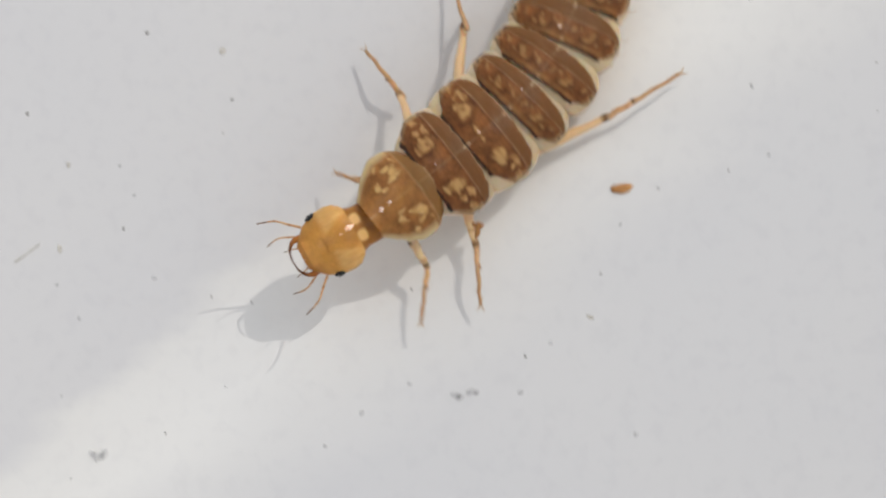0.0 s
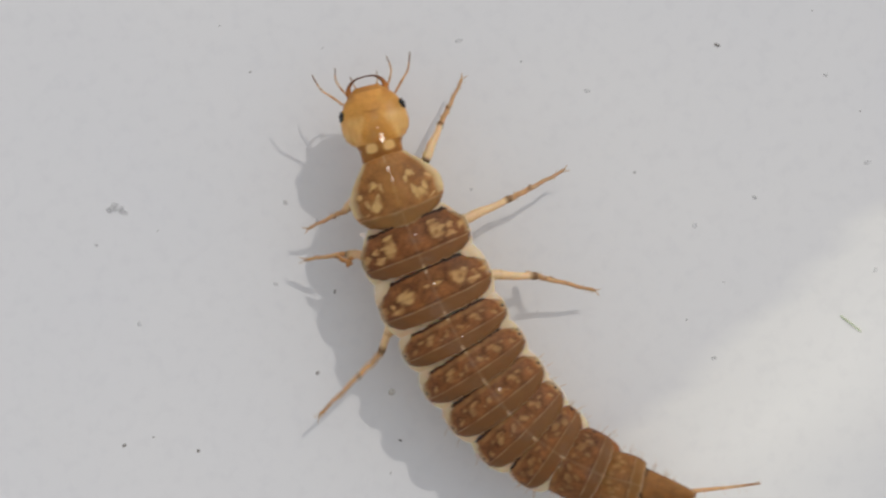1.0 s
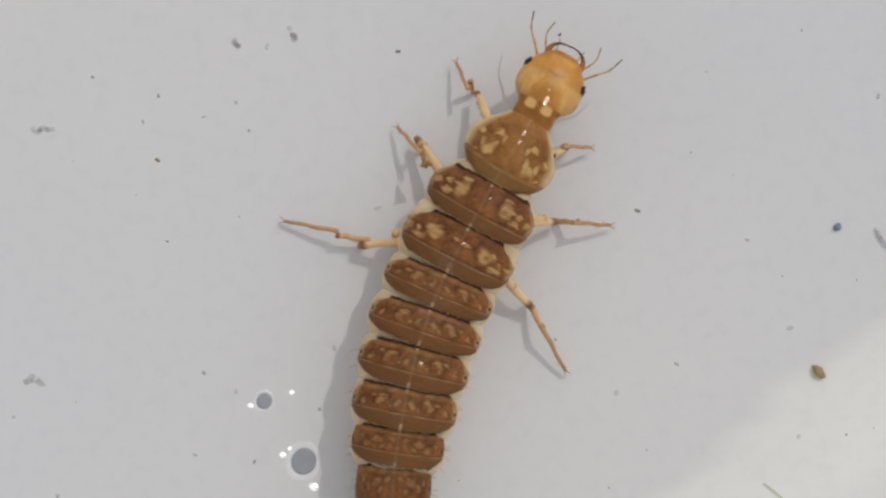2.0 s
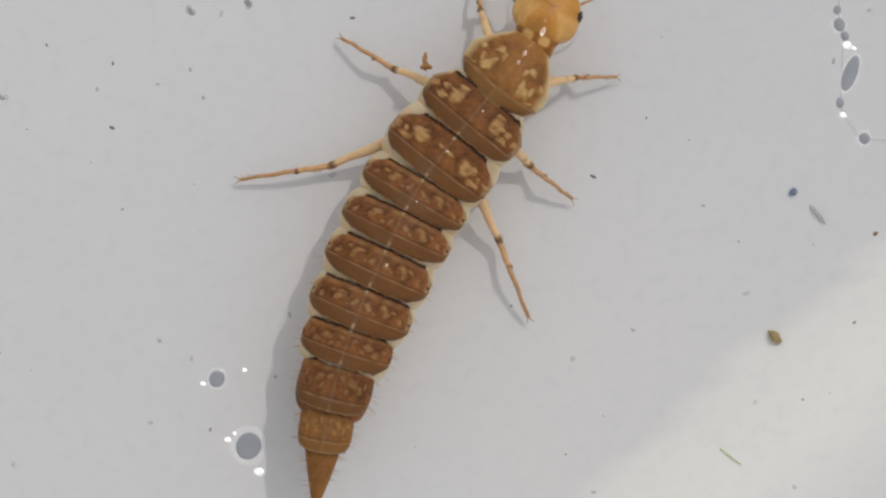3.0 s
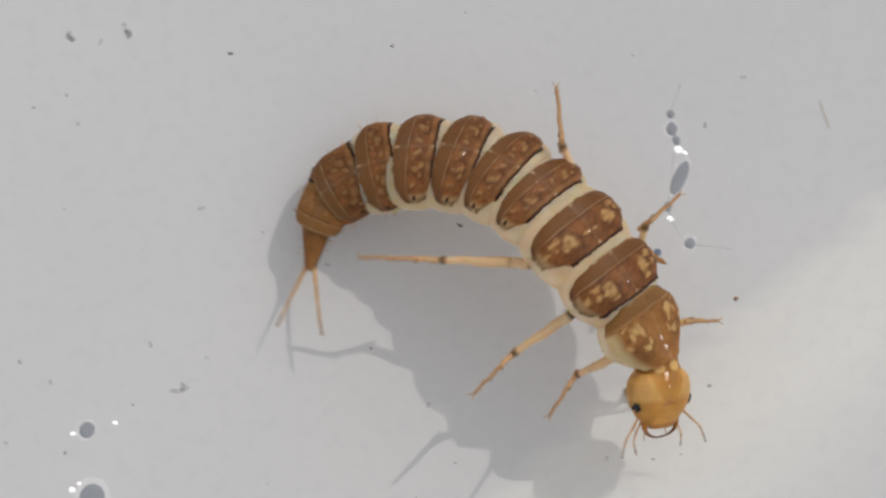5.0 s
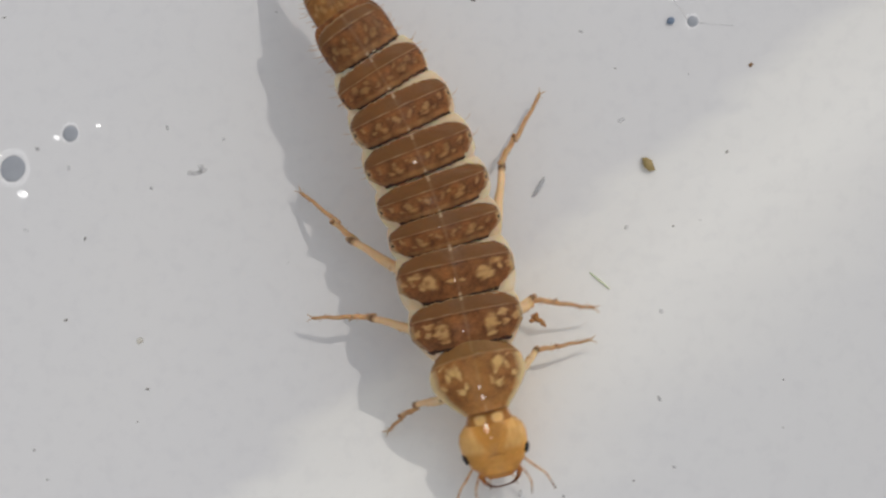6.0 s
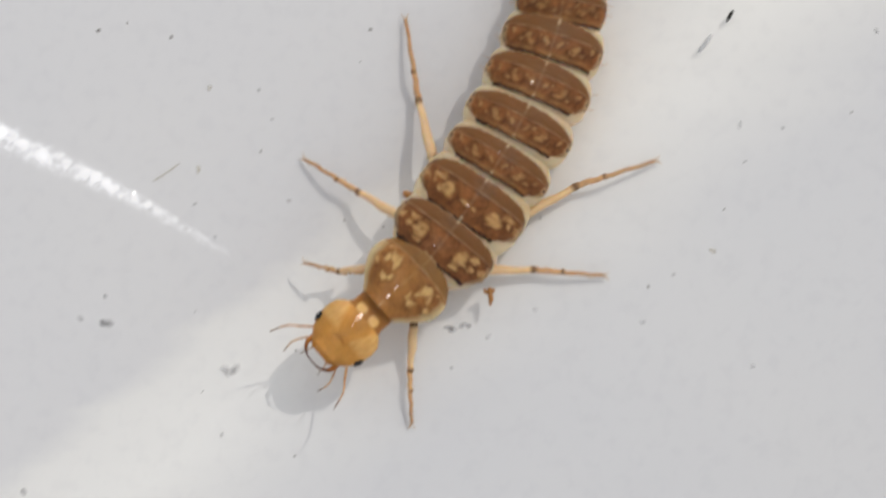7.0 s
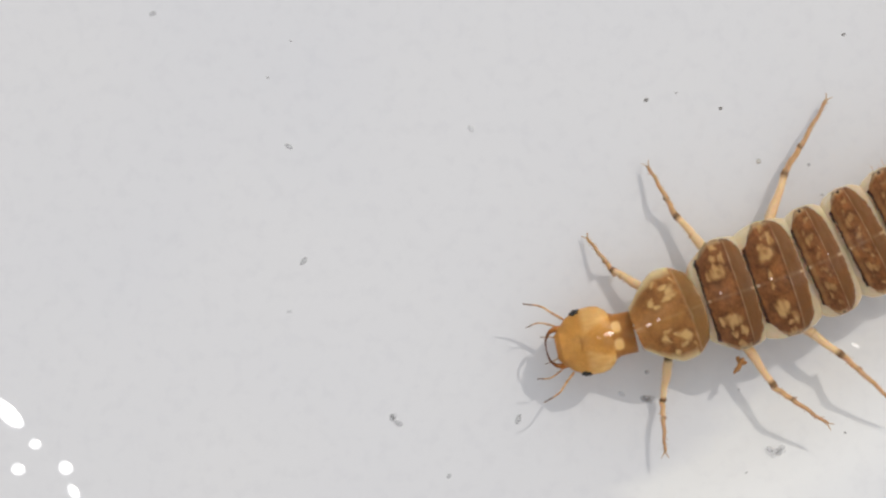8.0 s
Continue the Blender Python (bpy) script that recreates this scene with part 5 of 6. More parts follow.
    at(4.2, 0, [(22.58, 12.93, 4.10), (18.40, 11.74, 3.90), (13.79, 9.23, 3.95), (8.39, 5.46, 3.75), (4.68, 1.26, 3.65), (1.31, -3.21, 3.65), (-1.86, -8.54, 3.65), (-4.50, -14.24, 3.55)],
       L1=((14.61, 14.81, 1.23), (14.86, 17.31, 0.93)), L2=((10.77, 14.95, 1.19), (10.45, 18.96, 0.89)), L3=((1.21, 7.28, 1.11), (-4.81, 6.36, 0.81)),
       R1=((16.90, 6.66, 1.23), (19.20, 7.27, 0.93)), R2=((15.24, 3.29, 1.19), (16.32, 0.18, 0.89)), R3=((11.86, 0.12, 1.11), (13.09, -5.02, 0.81)))
    at(4.3, 0, [(23.92, 9.70, 3.40), (19.52, 9.38, 3.40), (14.21, 8.16, 3.40), (8.19, 4.97, 3.00), (4.45, 1.46, 2.80), (1.01, -3.25, 2.60), (-2.23, -8.84, 2.50), (-4.73, -14.78, 2.40)],
       L1=((19.44, 13.83, 1.30), (21.60, 16.20, 1.00)), L2=((8.34, 13.80, 1.18), (5.60, 16.60, 0.88)), L3=((1.87, 7.68, 1.02), (-4.20, 6.77, 0.72)),
       R1=((20.33, 7.21, 1.30), (21.70, 6.69, 1.00)), R2=((16.01, 2.02, 1.18), (17.58, -1.25, 0.88)), R3=((12.37, 0.50, 1.02), (13.10, -4.24, 0.72)))
    at(4.4, -5, [(22.87, 5.74, 2.70), (20.14, 7.29, 4.20), (15.66, 7.59, 4.60), (9.17, 5.10, 4.50), (4.79, 1.83, 3.90), (0.81, -3.04, 3.20), (-2.59, -8.55, 2.90), (-4.28, -14.43, 2.60)],
       L1=((17.91, 12.41, 2.30), (18.92, 14.44, 2.00)), L2=((9.91, 12.48, 2.47), (8.10, 15.48, 2.17)), L3=((2.25, 7.07, 2.43), (-3.73, 6.37, 2.13)),
       R1=((19.03, 2.57, 2.30), (20.68, -0.22, 2.00)), R2=((15.21, -0.16, 2.47), (16.17, -4.00, 2.17)), R3=((12.11, -0.54, 2.43), (12.39, -4.60, 2.13)))
    at(4.5, -12, [(24.28, 3.13, 2.40), (21.07, 5.56, 4.80), (16.58, 6.16, 5.40), (9.90, 4.82, 5.50), (5.09, 2.46, 4.80), (0.47, -1.78, 3.90), (-3.01, -7.38, 2.80), (-3.94, -13.38, 2.30)],
       L1=((17.35, 10.00, 4.30), (17.70, 12.89, 3.50)), L2=((15.59, 9.53, 4.63), (14.66, 10.87, 3.50)), L3=((3.35, 6.11, 4.67), (-2.44, 5.11, 3.50)),
       R1=((19.22, -0.07, 4.30), (19.29, -1.94, 3.50)), R2=((14.40, -2.15, 4.63), (14.34, -6.19, 5.60)), R3=((10.04, -2.72, 4.67), (8.79, -7.80, 6.20)))
    at(4.6, -46, [(22.88, -4.66, 9.00), (20.08, -0.57, 9.40), (15.81, 1.07, 9.00), (9.36, 2.64, 7.60), (4.44, 1.53, 5.70), (0.09, -1.46, 4.20), (-2.99, -5.94, 3.20), (-4.05, -12.83, 2.50)],
       L1=((17.16, 5.59, 7.76), (18.40, 7.51, 7.42)), L3=((3.55, 4.50, 6.94), (0.41, 4.00, 6.38)), R1=((19.11, -4.41, 7.76), (19.95, -5.93, 7.42)),
       R2=((13.14, -5.07, 7.38), (12.66, -8.85, 8.05)), R3=((6.56, -4.34, 6.94), (2.83, -7.84, 7.93)))
    at(4.7, -52, [(22.03, -6.03, 10.40), (19.48, -1.71, 10.80), (15.28, 0.09, 10.00), (10.20, 2.45, 8.00), (5.07, 2.25, 6.00), (0.15, -0.22, 4.40), (-3.46, -5.10, 3.40), (-4.43, -11.03, 2.60)],
       L1=((16.82, 3.49, 9.20), (18.31, 6.31, 9.40)), L2=((12.43, 5.51, 8.20), (12.41, 9.37, 8.40)),
       R1=((16.70, -5.70, 9.20), (16.84, -8.80, 9.40)), R2=((11.60, -4.86, 8.20), (9.96, -7.71, 8.40)), R3=((5.94, -4.31, 7.40), (1.36, -7.42, 7.60)), L3=((8.28, 4.22, 7.40), (7.13, 4.90, 7.60)))
    at(4.8, -54, [(22.78, -9.06, 11.00), (20.98, -4.61, 11.20), (16.66, -1.20, 10.40), (11.87, 1.20, 8.40), (6.73, 1.64, 6.20), (1.58, 0.19, 4.40), (-2.02, -3.77, 3.40), (-2.78, -10.10, 2.60)],
       L1=((17.08, 2.13, 9.60), (18.44, 5.13, 9.80)), L2=((13.56, 5.09, 8.60), (14.38, 8.62, 8.80)),
       R1=((17.06, -7.40, 9.60), (16.97, -9.24, 9.80)), R2=((10.61, -6.02, 8.60), (7.41, -8.14, 8.80)), R3=((6.25, -4.90, 7.80), (1.49, -7.75, 8.00)), L3=((9.94, 3.18, 7.80), (9.52, 3.96, 8.00)))
    at(4.9, -44, [(19.40, -14.47, 10.00), (20.13, -10.39, 10.60), (18.47, -6.11, 10.00), (14.00, -0.65, 8.20), (9.26, 1.38, 6.00), (3.37, 0.68, 4.20), (-0.36, -2.76, 2.90), (-0.63, -7.43, 2.60)],
       L1=((22.99, -8.17, 9.10), (24.82, -8.44, 9.30)), L2=((20.31, -0.96, 8.26), (21.15, 0.26, 8.46)), L3=((14.46, 3.93, 7.54), (14.26, 6.32, 7.74)),
       R1=((15.40, -10.39, 9.10), (13.68, -12.85, 9.30)), R2=((10.01, -8.66, 8.26), (6.62, -10.78, 8.46)), R3=((7.35, -3.15, 7.54), (1.94, -2.06, 7.74)))
    at(5, -34, [(21.88, -16.07, 7.08), (21.54, -11.91, 7.80), (19.49, -8.19, 8.60), (14.63, -2.48, 8.00), (10.13, 0.44, 6.00), (4.49, 0.71, 4.20), (-0.19, -1.52, 2.80), (-1.40, -6.19, 2.60)],
       L1=((24.01, -9.21, 7.00), (25.47, -9.17, 7.20)), L2=((20.69, -2.90, 7.22), (22.76, -1.01, 7.42)), L3=((14.95, 2.31, 6.98), (14.55, 5.81, 7.18)),
       R1=((16.26, -13.00, 7.00), (14.62, -15.62, 7.20)), R2=((12.05, -11.73, 7.22), (9.64, -14.33, 7.42)), R3=((7.09, -5.65, 6.98), (2.10, -5.60, 7.18)))
    at(5.1, -14, [(25.66, -11.82, 1.90), (25.75, -10.36, 6.00), (21.52, -8.40, 8.00), (15.81, -5.85, 8.80), (11.11, -4.23, 8.60), (5.31, -3.06, 7.90), (-0.38, -3.15, 6.80), (-2.45, -5.01, 4.60)],
       L1=((24.74, -4.63, 4.60), (26.27, -3.47, 3.80)), L2=((20.89, -2.14, 5.84), (22.02, -0.31, 5.04)), L3=((15.12, -0.34, 6.16), (14.49, 4.04, 5.36)),
       R1=((20.33, -12.54, 4.60), (19.97, -14.81, 3.80)), R2=((15.93, -12.23, 5.84), (15.00, -14.68, 5.04)), R3=((8.87, -10.70, 6.16), (4.26, -12.11, 5.36)))
    at(5.2, 0, [(27.10, -7.18, 1.00), (26.84, -7.20, 5.80), (22.94, -7.57, 8.00), (17.09, -7.95, 8.60), (12.71, -7.49, 8.80), (7.44, -6.90, 8.80), (1.05, -6.54, 8.20), (-3.13, -6.99, 5.20)],
       L1=((22.90, -3.25, 4.50), (23.20, -0.42, 3.70)), L2=((18.38, -2.46, 5.78), (17.51, 0.44, 4.98)), L3=((14.06, -2.55, 6.02), (12.40, 2.55, 5.22)),
       R1=((24.29, -11.75, 4.50), (24.51, -12.68, 3.81)), R2=((17.87, -14.08, 5.78), (16.49, -17.63, 5.01)), R3=((14.36, -13.96, 6.02), (10.89, -14.96, 5.22)))
    at(5.4, 0, [(26.55, -10.06, 1.43), (25.92, -10.00, 5.77), (21.93, -9.76, 7.67), (16.00, -9.24, 8.16), (11.64, -8.23, 8.38), (6.41, -7.04, 8.41), (0.14, -6.05, 7.83), (-4.23, -5.98, 5.04)])
    at(5.6, 0, [(24.04, -17.60, 2.47), (22.68, -16.92, 5.71), (18.87, -15.16, 6.86), (13.33, -12.42, 7.10), (9.32, -10.06, 7.36), (4.50, -7.43, 7.45), (-1.23, -4.98, 6.94), (-5.78, -3.49, 4.66)])
    at(5.8, 0, [(18.22, -27.17, 3.77), (16.63, -25.05, 5.63), (13.87, -21.57, 5.85), (9.99, -16.40, 5.76), (7.00, -12.53, 6.07), (3.26, -8.30, 6.24), (-1.35, -4.32, 5.81), (-5.43, -0.94, 4.18)])
    at(6, 0, [(10.14, -34.85, 4.99), (9.35, -31.23, 5.55), (8.26, -26.69, 4.90), (6.88, -20.11, 4.51), (5.35, -15.24, 4.88), (3.09, -9.91, 5.12), (-0.13, -4.89, 4.77), (-3.03, 0.11, 3.73)])
    at(6.3, 0, [(2.97, -38.97, 6.28), (3.42, -34.52, 5.90), (3.83, -29.70, 4.61), (4.60, -22.83, 4.00), (4.37, -17.57, 4.40), (3.40, -11.75, 4.70), (1.33, -6.26, 4.40), (-0.29, -0.35, 3.80)],
       L1=((8.04, -31.34, 3.49), (11.61, -31.81, 3.73)), L2=((8.83, -28.45, 2.95), (12.18, -30.60, 3.85)), L3=((9.52, -18.16, 1.38), (12.99, -13.83, 1.08)),
       R1=((-1.05, -33.14, 2.05), (-3.65, -34.73, 1.69)), R2=((-1.97, -26.19, 1.22), (-5.86, -25.21, 0.92)), R3=((-1.92, -19.98, 1.38), (-5.32, -15.68, 1.08)))
    at(6.5, 0, [(-0.19, -44.99, 6.44), (0.75, -40.24, 6.68), (1.54, -35.37, 6.37), (2.65, -28.70, 4.82), (3.19, -23.24, 4.20), (2.91, -17.44, 3.60), (1.96, -11.47, 3.20), (1.34, -5.25, 3.00)],
       L1=((4.86, -38.56, 4.38), (7.40, -39.89, 4.04)), L2=((7.04, -33.08, 4.37), (10.77, -33.46, 4.40)), L3=((7.76, -28.64, 3.33), (13.59, -28.36, 4.18)),
       R1=((-3.52, -39.05, 3.74), (-5.89, -40.56, 3.40)), R2=((-4.86, -30.90, 1.62), (-7.70, -28.92, 1.32)), R3=((-4.38, -25.04, 1.78), (-7.86, -20.60, 1.48)))
    at(6.6, 0, [(-3.60, -47.47, 6.03), (-2.37, -42.73, 6.18), (-0.80, -37.76, 5.98), (0.93, -30.93, 4.58), (1.58, -25.88, 3.42), (1.68, -19.49, 3.00), (1.25, -13.66, 2.80), (0.90, -7.46, 2.70)],
       L1=((1.89, -43.80, 4.03), (3.19, -45.88, 3.68)), L2=((4.63, -38.70, 4.07), (8.06, -41.47, 3.96)), L3=((6.15, -27.01, 3.29), (9.36, -22.36, 3.72)),
       R1=((-6.13, -40.99, 3.59), (-8.59, -41.94, 3.11)), R2=((-6.17, -32.90, 1.68), (-9.02, -30.32, 0.94)), R3=((-6.09, -27.87, 1.24), (-9.75, -23.50, 0.97)))
    at(6.7, 0, [(-5.94, -49.88, 5.62), (-4.26, -45.55, 5.67), (-2.35, -40.94, 5.59), (-0.70, -34.97, 4.33), (0.48, -29.25, 2.64), (1.07, -23.42, 2.40), (0.68, -16.84, 2.40), (0.26, -10.64, 2.40)],
       L1=((-0.83, -47.86, 3.68), (0.65, -49.65, 3.32)), L2=((4.14, -37.38, 3.76), (7.74, -35.09, 3.52)), L3=((5.03, -33.58, 3.24), (10.46, -30.98, 3.25)),
       R1=((-7.25, -42.80, 3.44), (-9.07, -42.60, 2.81)), R2=((-9.10, -38.62, 1.74), (-13.32, -38.52, 0.56)), R3=((-7.02, -30.21, 0.70), (-9.48, -25.19, 0.45)))
    at(6.8, 0, [(-8.42, -50.71, 5.84), (-6.93, -46.55, 5.68), (-4.95, -41.94, 5.48), (-2.35, -36.03, 4.21), (-0.68, -31.09, 2.85), (0.47, -25.64, 2.40), (0.41, -19.36, 2.40), (0.06, -13.24, 2.40)],
       L1=((-1.38, -46.60, 3.72), (1.13, -48.31, 3.37)), L2=((0.88, -42.50, 3.77), (4.99, -43.91, 3.43)), L3=((3.39, -38.40, 3.78), (9.12, -40.30, 3.45)),
       R1=((-11.09, -46.31, 3.61), (-14.29, -48.45, 3.35)), R2=((-9.91, -37.94, 1.34), (-13.09, -36.39, 0.45)), R3=((-7.87, -31.41, 0.70), (-10.21, -26.39, 0.45)))
    at(6.9, 0, [(-14.49, -51.21, 6.28), (-11.00, -47.80, 5.86), (-7.88, -43.92, 5.38), (-4.30, -38.71, 4.55), (-1.68, -33.51, 3.43), (-0.13, -28.09, 2.40), (0.14, -22.37, 2.40), (-0.14, -16.08, 2.40)],
       L1=((-7.31, -50.67, 3.72), (-6.41, -53.47, 3.37)), L2=((-3.04, -48.19, 3.71), (-0.50, -51.85, 3.26)), L3=((2.43, -37.59, 3.68), (7.41, -34.59, 3.47)),
       R1=((-14.97, -46.22, 2.93), (-17.76, -47.00, 2.31)), R2=((-11.07, -39.74, 1.67), (-13.37, -36.82, 0.45)), R3=((-9.01, -33.89, 0.70), (-10.47, -28.29, 0.45)))
    at(7, 0, [(-17.17, -51.88, 6.26), (-13.44, -48.82, 6.02), (-9.75, -45.56, 5.43), (-5.79, -40.24, 4.72), (-2.87, -35.19, 3.72), (-0.75, -29.58, 2.45), (-0.04, -23.81, 2.40), (-0.18, -17.46, 2.40)],
       L1=((-11.04, -53.09, 3.73), (-10.96, -56.55, 3.37)), L2=((-2.31, -46.21, 3.75), (2.14, -46.63, 3.40)), L3=((0.60, -40.46, 3.78), (5.72, -38.89, 3.52)),
       R1=((-15.91, -46.18, 2.70), (-18.14, -45.59, 1.75)), R2=((-14.64, -40.67, 1.17), (-18.14, -38.49, 0.45)), R3=((-10.34, -34.30, 0.70), (-11.15, -28.96, 0.45)))
    at(7.1, 0, [(-18.55, -52.63, 6.24), (-15.22, -48.74, 5.84), (-12.02, -44.95, 4.96), (-7.51, -39.98, 4.25), (-3.92, -35.37, 3.54), (-1.48, -30.11, 2.46), (-0.19, -24.33, 2.40), (0.09, -18.16, 2.40)],
       L1=((-10.01, -50.88, 3.76), (-7.90, -53.38, 3.41)), L2=((-5.79, -47.32, 3.77), (-4.06, -48.21, 3.48)), L3=((-3.76, -44.76, 3.78), (0.36, -48.79, 3.37)),
       R1=((-19.44, -47.10, 2.21), (-22.45, -47.40, 1.38)), R2=((-16.06, -39.45, 0.70), (-19.09, -36.91, 0.45)), R3=((-11.19, -33.71, 0.70), (-11.69, -30.31, 0.45)))
    at(7.2, 0, [(-24.23, -49.95, 4.77), (-19.78, -47.28, 4.60), (-15.18, -45.10, 4.31), (-9.58, -40.97, 4.11), (-5.90, -37.21, 3.70), (-2.84, -32.81, 2.93), (-0.23, -27.86, 2.40), (1.66, -22.11, 2.40)],
       L1=((-16.67, -50.87, 3.70), (-16.84, -54.67, 3.52)), L2=((-12.11, -50.09, 3.78), (-11.29, -54.65, 3.44)), L3=((-2.92, -42.56, 3.77), (2.80, -41.65, 3.51)),
       R1=((-22.76, -44.17, 0.71), (-25.59, -43.40, 0.45)), R2=((-16.31, -38.94, 0.70), (-17.41, -35.53, 0.45)), R3=((-13.17, -35.38, 0.70), (-14.34, -32.74, 0.45)))
    at(7.3, 0, [(-27.61, -50.08, 4.25), (-23.00, -48.09, 4.24), (-18.31, -45.49, 3.73), (-12.30, -41.78, 3.77), (-8.15, -37.65, 3.34), (-4.48, -33.81, 2.89), (-0.95, -29.57, 2.43), (1.86, -24.53, 2.40)],
       L1=((-21.65, -53.37, 3.63), (-22.27, -56.77, 3.53)), L2=((-10.36, -48.83, 3.78), (-6.19, -49.29, 3.49)), L3=((-6.42, -44.57, 3.76), (-0.56, -43.95, 3.51)),
       R1=((-23.56, -44.74, 0.76), (-25.04, -43.29, 0.45)), R2=((-21.34, -40.13, 0.70), (-23.93, -37.22, 0.45)), R3=((-14.86, -35.49, 0.70), (-14.96, -32.48, 0.45)))
    at(7.4, 0, [(-29.45, -51.69, 4.07), (-25.51, -48.52, 3.87), (-21.14, -46.07, 3.46), (-15.41, -41.94, 3.50), (-10.84, -39.42, 3.35), (-6.78, -35.80, 3.03), (-3.60, -31.56, 2.52), (-1.83, -25.93, 2.40)],
       L1=((-20.28, -52.03, 2.91), (-18.77, -55.37, 3.11)), L2=((-17.28, -50.51, 3.44), (-15.34, -52.91, 3.60)), L3=((-12.20, -50.29, 3.63), (-9.57, -53.69, 3.63)),
       R1=((-28.93, -46.18, 1.01), (-31.89, -45.48, 0.70)), R2=((-22.87, -40.79, 0.87), (-25.54, -36.92, 0.60)), R3=((-16.76, -36.42, 0.83), (-15.40, -30.17, 0.56)))
    at(7.5, 0, [(-33.21, -45.89, 3.90), (-28.53, -45.13, 3.50), (-23.69, -44.01, 3.20), (-17.90, -42.14, 3.23), (-13.25, -39.66, 3.35), (-8.81, -36.40, 3.17), (-5.03, -31.56, 2.60), (-2.27, -26.01, 2.40)],
       L1=((-27.41, -50.85, 2.20), (-29.05, -54.34, 2.69)), L2=((-22.70, -50.98, 3.10), (-22.69, -54.63, 3.70)), L3=((-12.02, -45.23, 3.50), (-6.29, -45.09, 3.74)),
       R1=((-31.99, -42.37, 1.25), (-34.72, -41.27, 0.95)), R2=((-23.96, -39.10, 1.04), (-24.05, -35.56, 0.74)), R3=((-19.07, -36.47, 0.96), (-18.23, -30.69, 0.66)))
    at(7.6, 0, [(-36.75, -46.40, 3.00), (-31.87, -45.76, 2.90), (-26.84, -44.64, 2.90), (-20.50, -42.05, 2.90), (-15.54, -39.60, 2.84), (-10.88, -36.65, 2.77), (-6.45, -32.69, 2.50), (-1.93, -27.51, 2.40)],
       L1=((-31.31, -51.41, 1.06), (-32.30, -54.35, 1.51)), L2=((-20.54, -49.39, 2.82), (-17.02, -51.70, 3.55)), L3=((-15.15, -45.59, 2.78), (-9.89, -45.75, 3.44)),
       R1=((-32.46, -41.85, 0.80), (-34.03, -39.92, 0.50)), R2=((-28.28, -38.16, 0.80), (-29.88, -34.59, 0.50)), R3=((-20.90, -35.43, 0.80), (-18.49, -30.69, 0.50)))
    at(7.7, 0, [(-38.49, -46.35, 2.60), (-33.69, -45.42, 2.80), (-28.58, -43.66, 3.10), (-22.49, -40.91, 3.20), (-17.56, -38.64, 3.20), (-12.82, -35.97, 3.20), (-8.07, -32.31, 3.20), (-4.06, -27.92, 3.20)],
       L1=((-31.18, -49.97, 0.86), (-30.93, -53.26, 1.50)), L2=((-23.24, -48.25, 2.07), (-20.12, -51.02, 3.34)), L3=((-20.51, -47.14, 2.35), (-17.79, -52.45, 3.83)),
       R1=((-34.70, -40.55, 0.85), (-36.25, -38.52, 0.55)), R2=((-31.01, -36.75, 1.03), (-33.23, -33.45, 0.73)), R3=((-22.83, -33.82, 1.07), (-20.22, -29.26, 0.77)))
    at(8, 0, [(-38.48, -46.28, 2.40), (-33.59, -45.14, 2.70), (-28.40, -42.99, 3.10), (-22.08, -40.76, 3.20), (-16.69, -38.06, 3.20), (-11.60, -35.07, 3.20), (-6.80, -31.06, 3.20), (-2.37, -26.69, 3.20)],
       L1=((-30.99, -49.78, 0.81), (-30.80, -53.07, 1.42)), L2=((-23.57, -48.66, 2.13), (-20.18, -50.92, 3.30)), L3=((-19.02, -46.55, 2.49), (-15.58, -49.70, 3.72)),
       R1=((-34.61, -40.85, 0.80), (-36.14, -38.87, 0.50)), R2=((-30.40, -37.08, 1.03), (-32.17, -34.00, 0.73)), R3=((-22.92, -34.06, 1.07), (-20.27, -29.35, 0.77)))

    def between(c, i, f):
        """A point on the smooth back line between control points i and i + 1."""
        p1, p2 = c[i], c[i + 1]
        p0 = c[i - 1] if i else 2 * p1 - p2
        p3 = c[i + 2] if i + 2 < len(c) else 2 * p2 - p1
        return 0.5 * (2 * p1 + (p2 - p0) * f + (2 * p0 - 5 * p1 + 4 * p2 - p3) * f * f + (3 * p1 - p0 - 3 * p2 + p3) * f ** 3)

    def stand(origin, along, roll):
        y = along.normalized()
        up = Vector((0, 0, 1)) - y * y.z
        if up.length < 0.35:
            up = up + Vector((0.35, 0, 0)) - y * (0.35 * y.x)
        up = Matrix.Rotation(radians(roll), 3, y) @ up.normalized()
        x = y.cross(up).normalized()
        m = Matrix((x, y, x.cross(y))).transposed().to_4x4()
        m.translation = origin * MM
        return m

    body, keys = [], [[] for _ in RINGS]
    limb_keys = {k: ([], [], [], []) for k in LEG_PIECES}
    for t, roll, c, legs in track:
        joints = [c[0], c[1], c[2], between(c, 2, 0.49), c[3], between(c, 3, 0.485), c[4], between(c, 4, 0.52), c[5], between(c, 5, 0.46), c[6], between(c, 6, 0.455), c[7]]
        centre = Vector((c[3].x, c[3].y, 0))
        body.append((t, pose(centre.x * MM, centre.y * MM, 0)))
        frames = []
        for i, (a, b) in enumerate(zip(joints, joints[1:])):
            lean = roll * (1.0 if i < 8 else 0.5) * (0.9 if i == 0 else 1)
            m = stand((a + b) / 2 - centre - (a - b).normalized() * (0.38 if i == 0 else 0.0), a - b, lean)
            frames.append(m)
            keys[i].append((t, m))
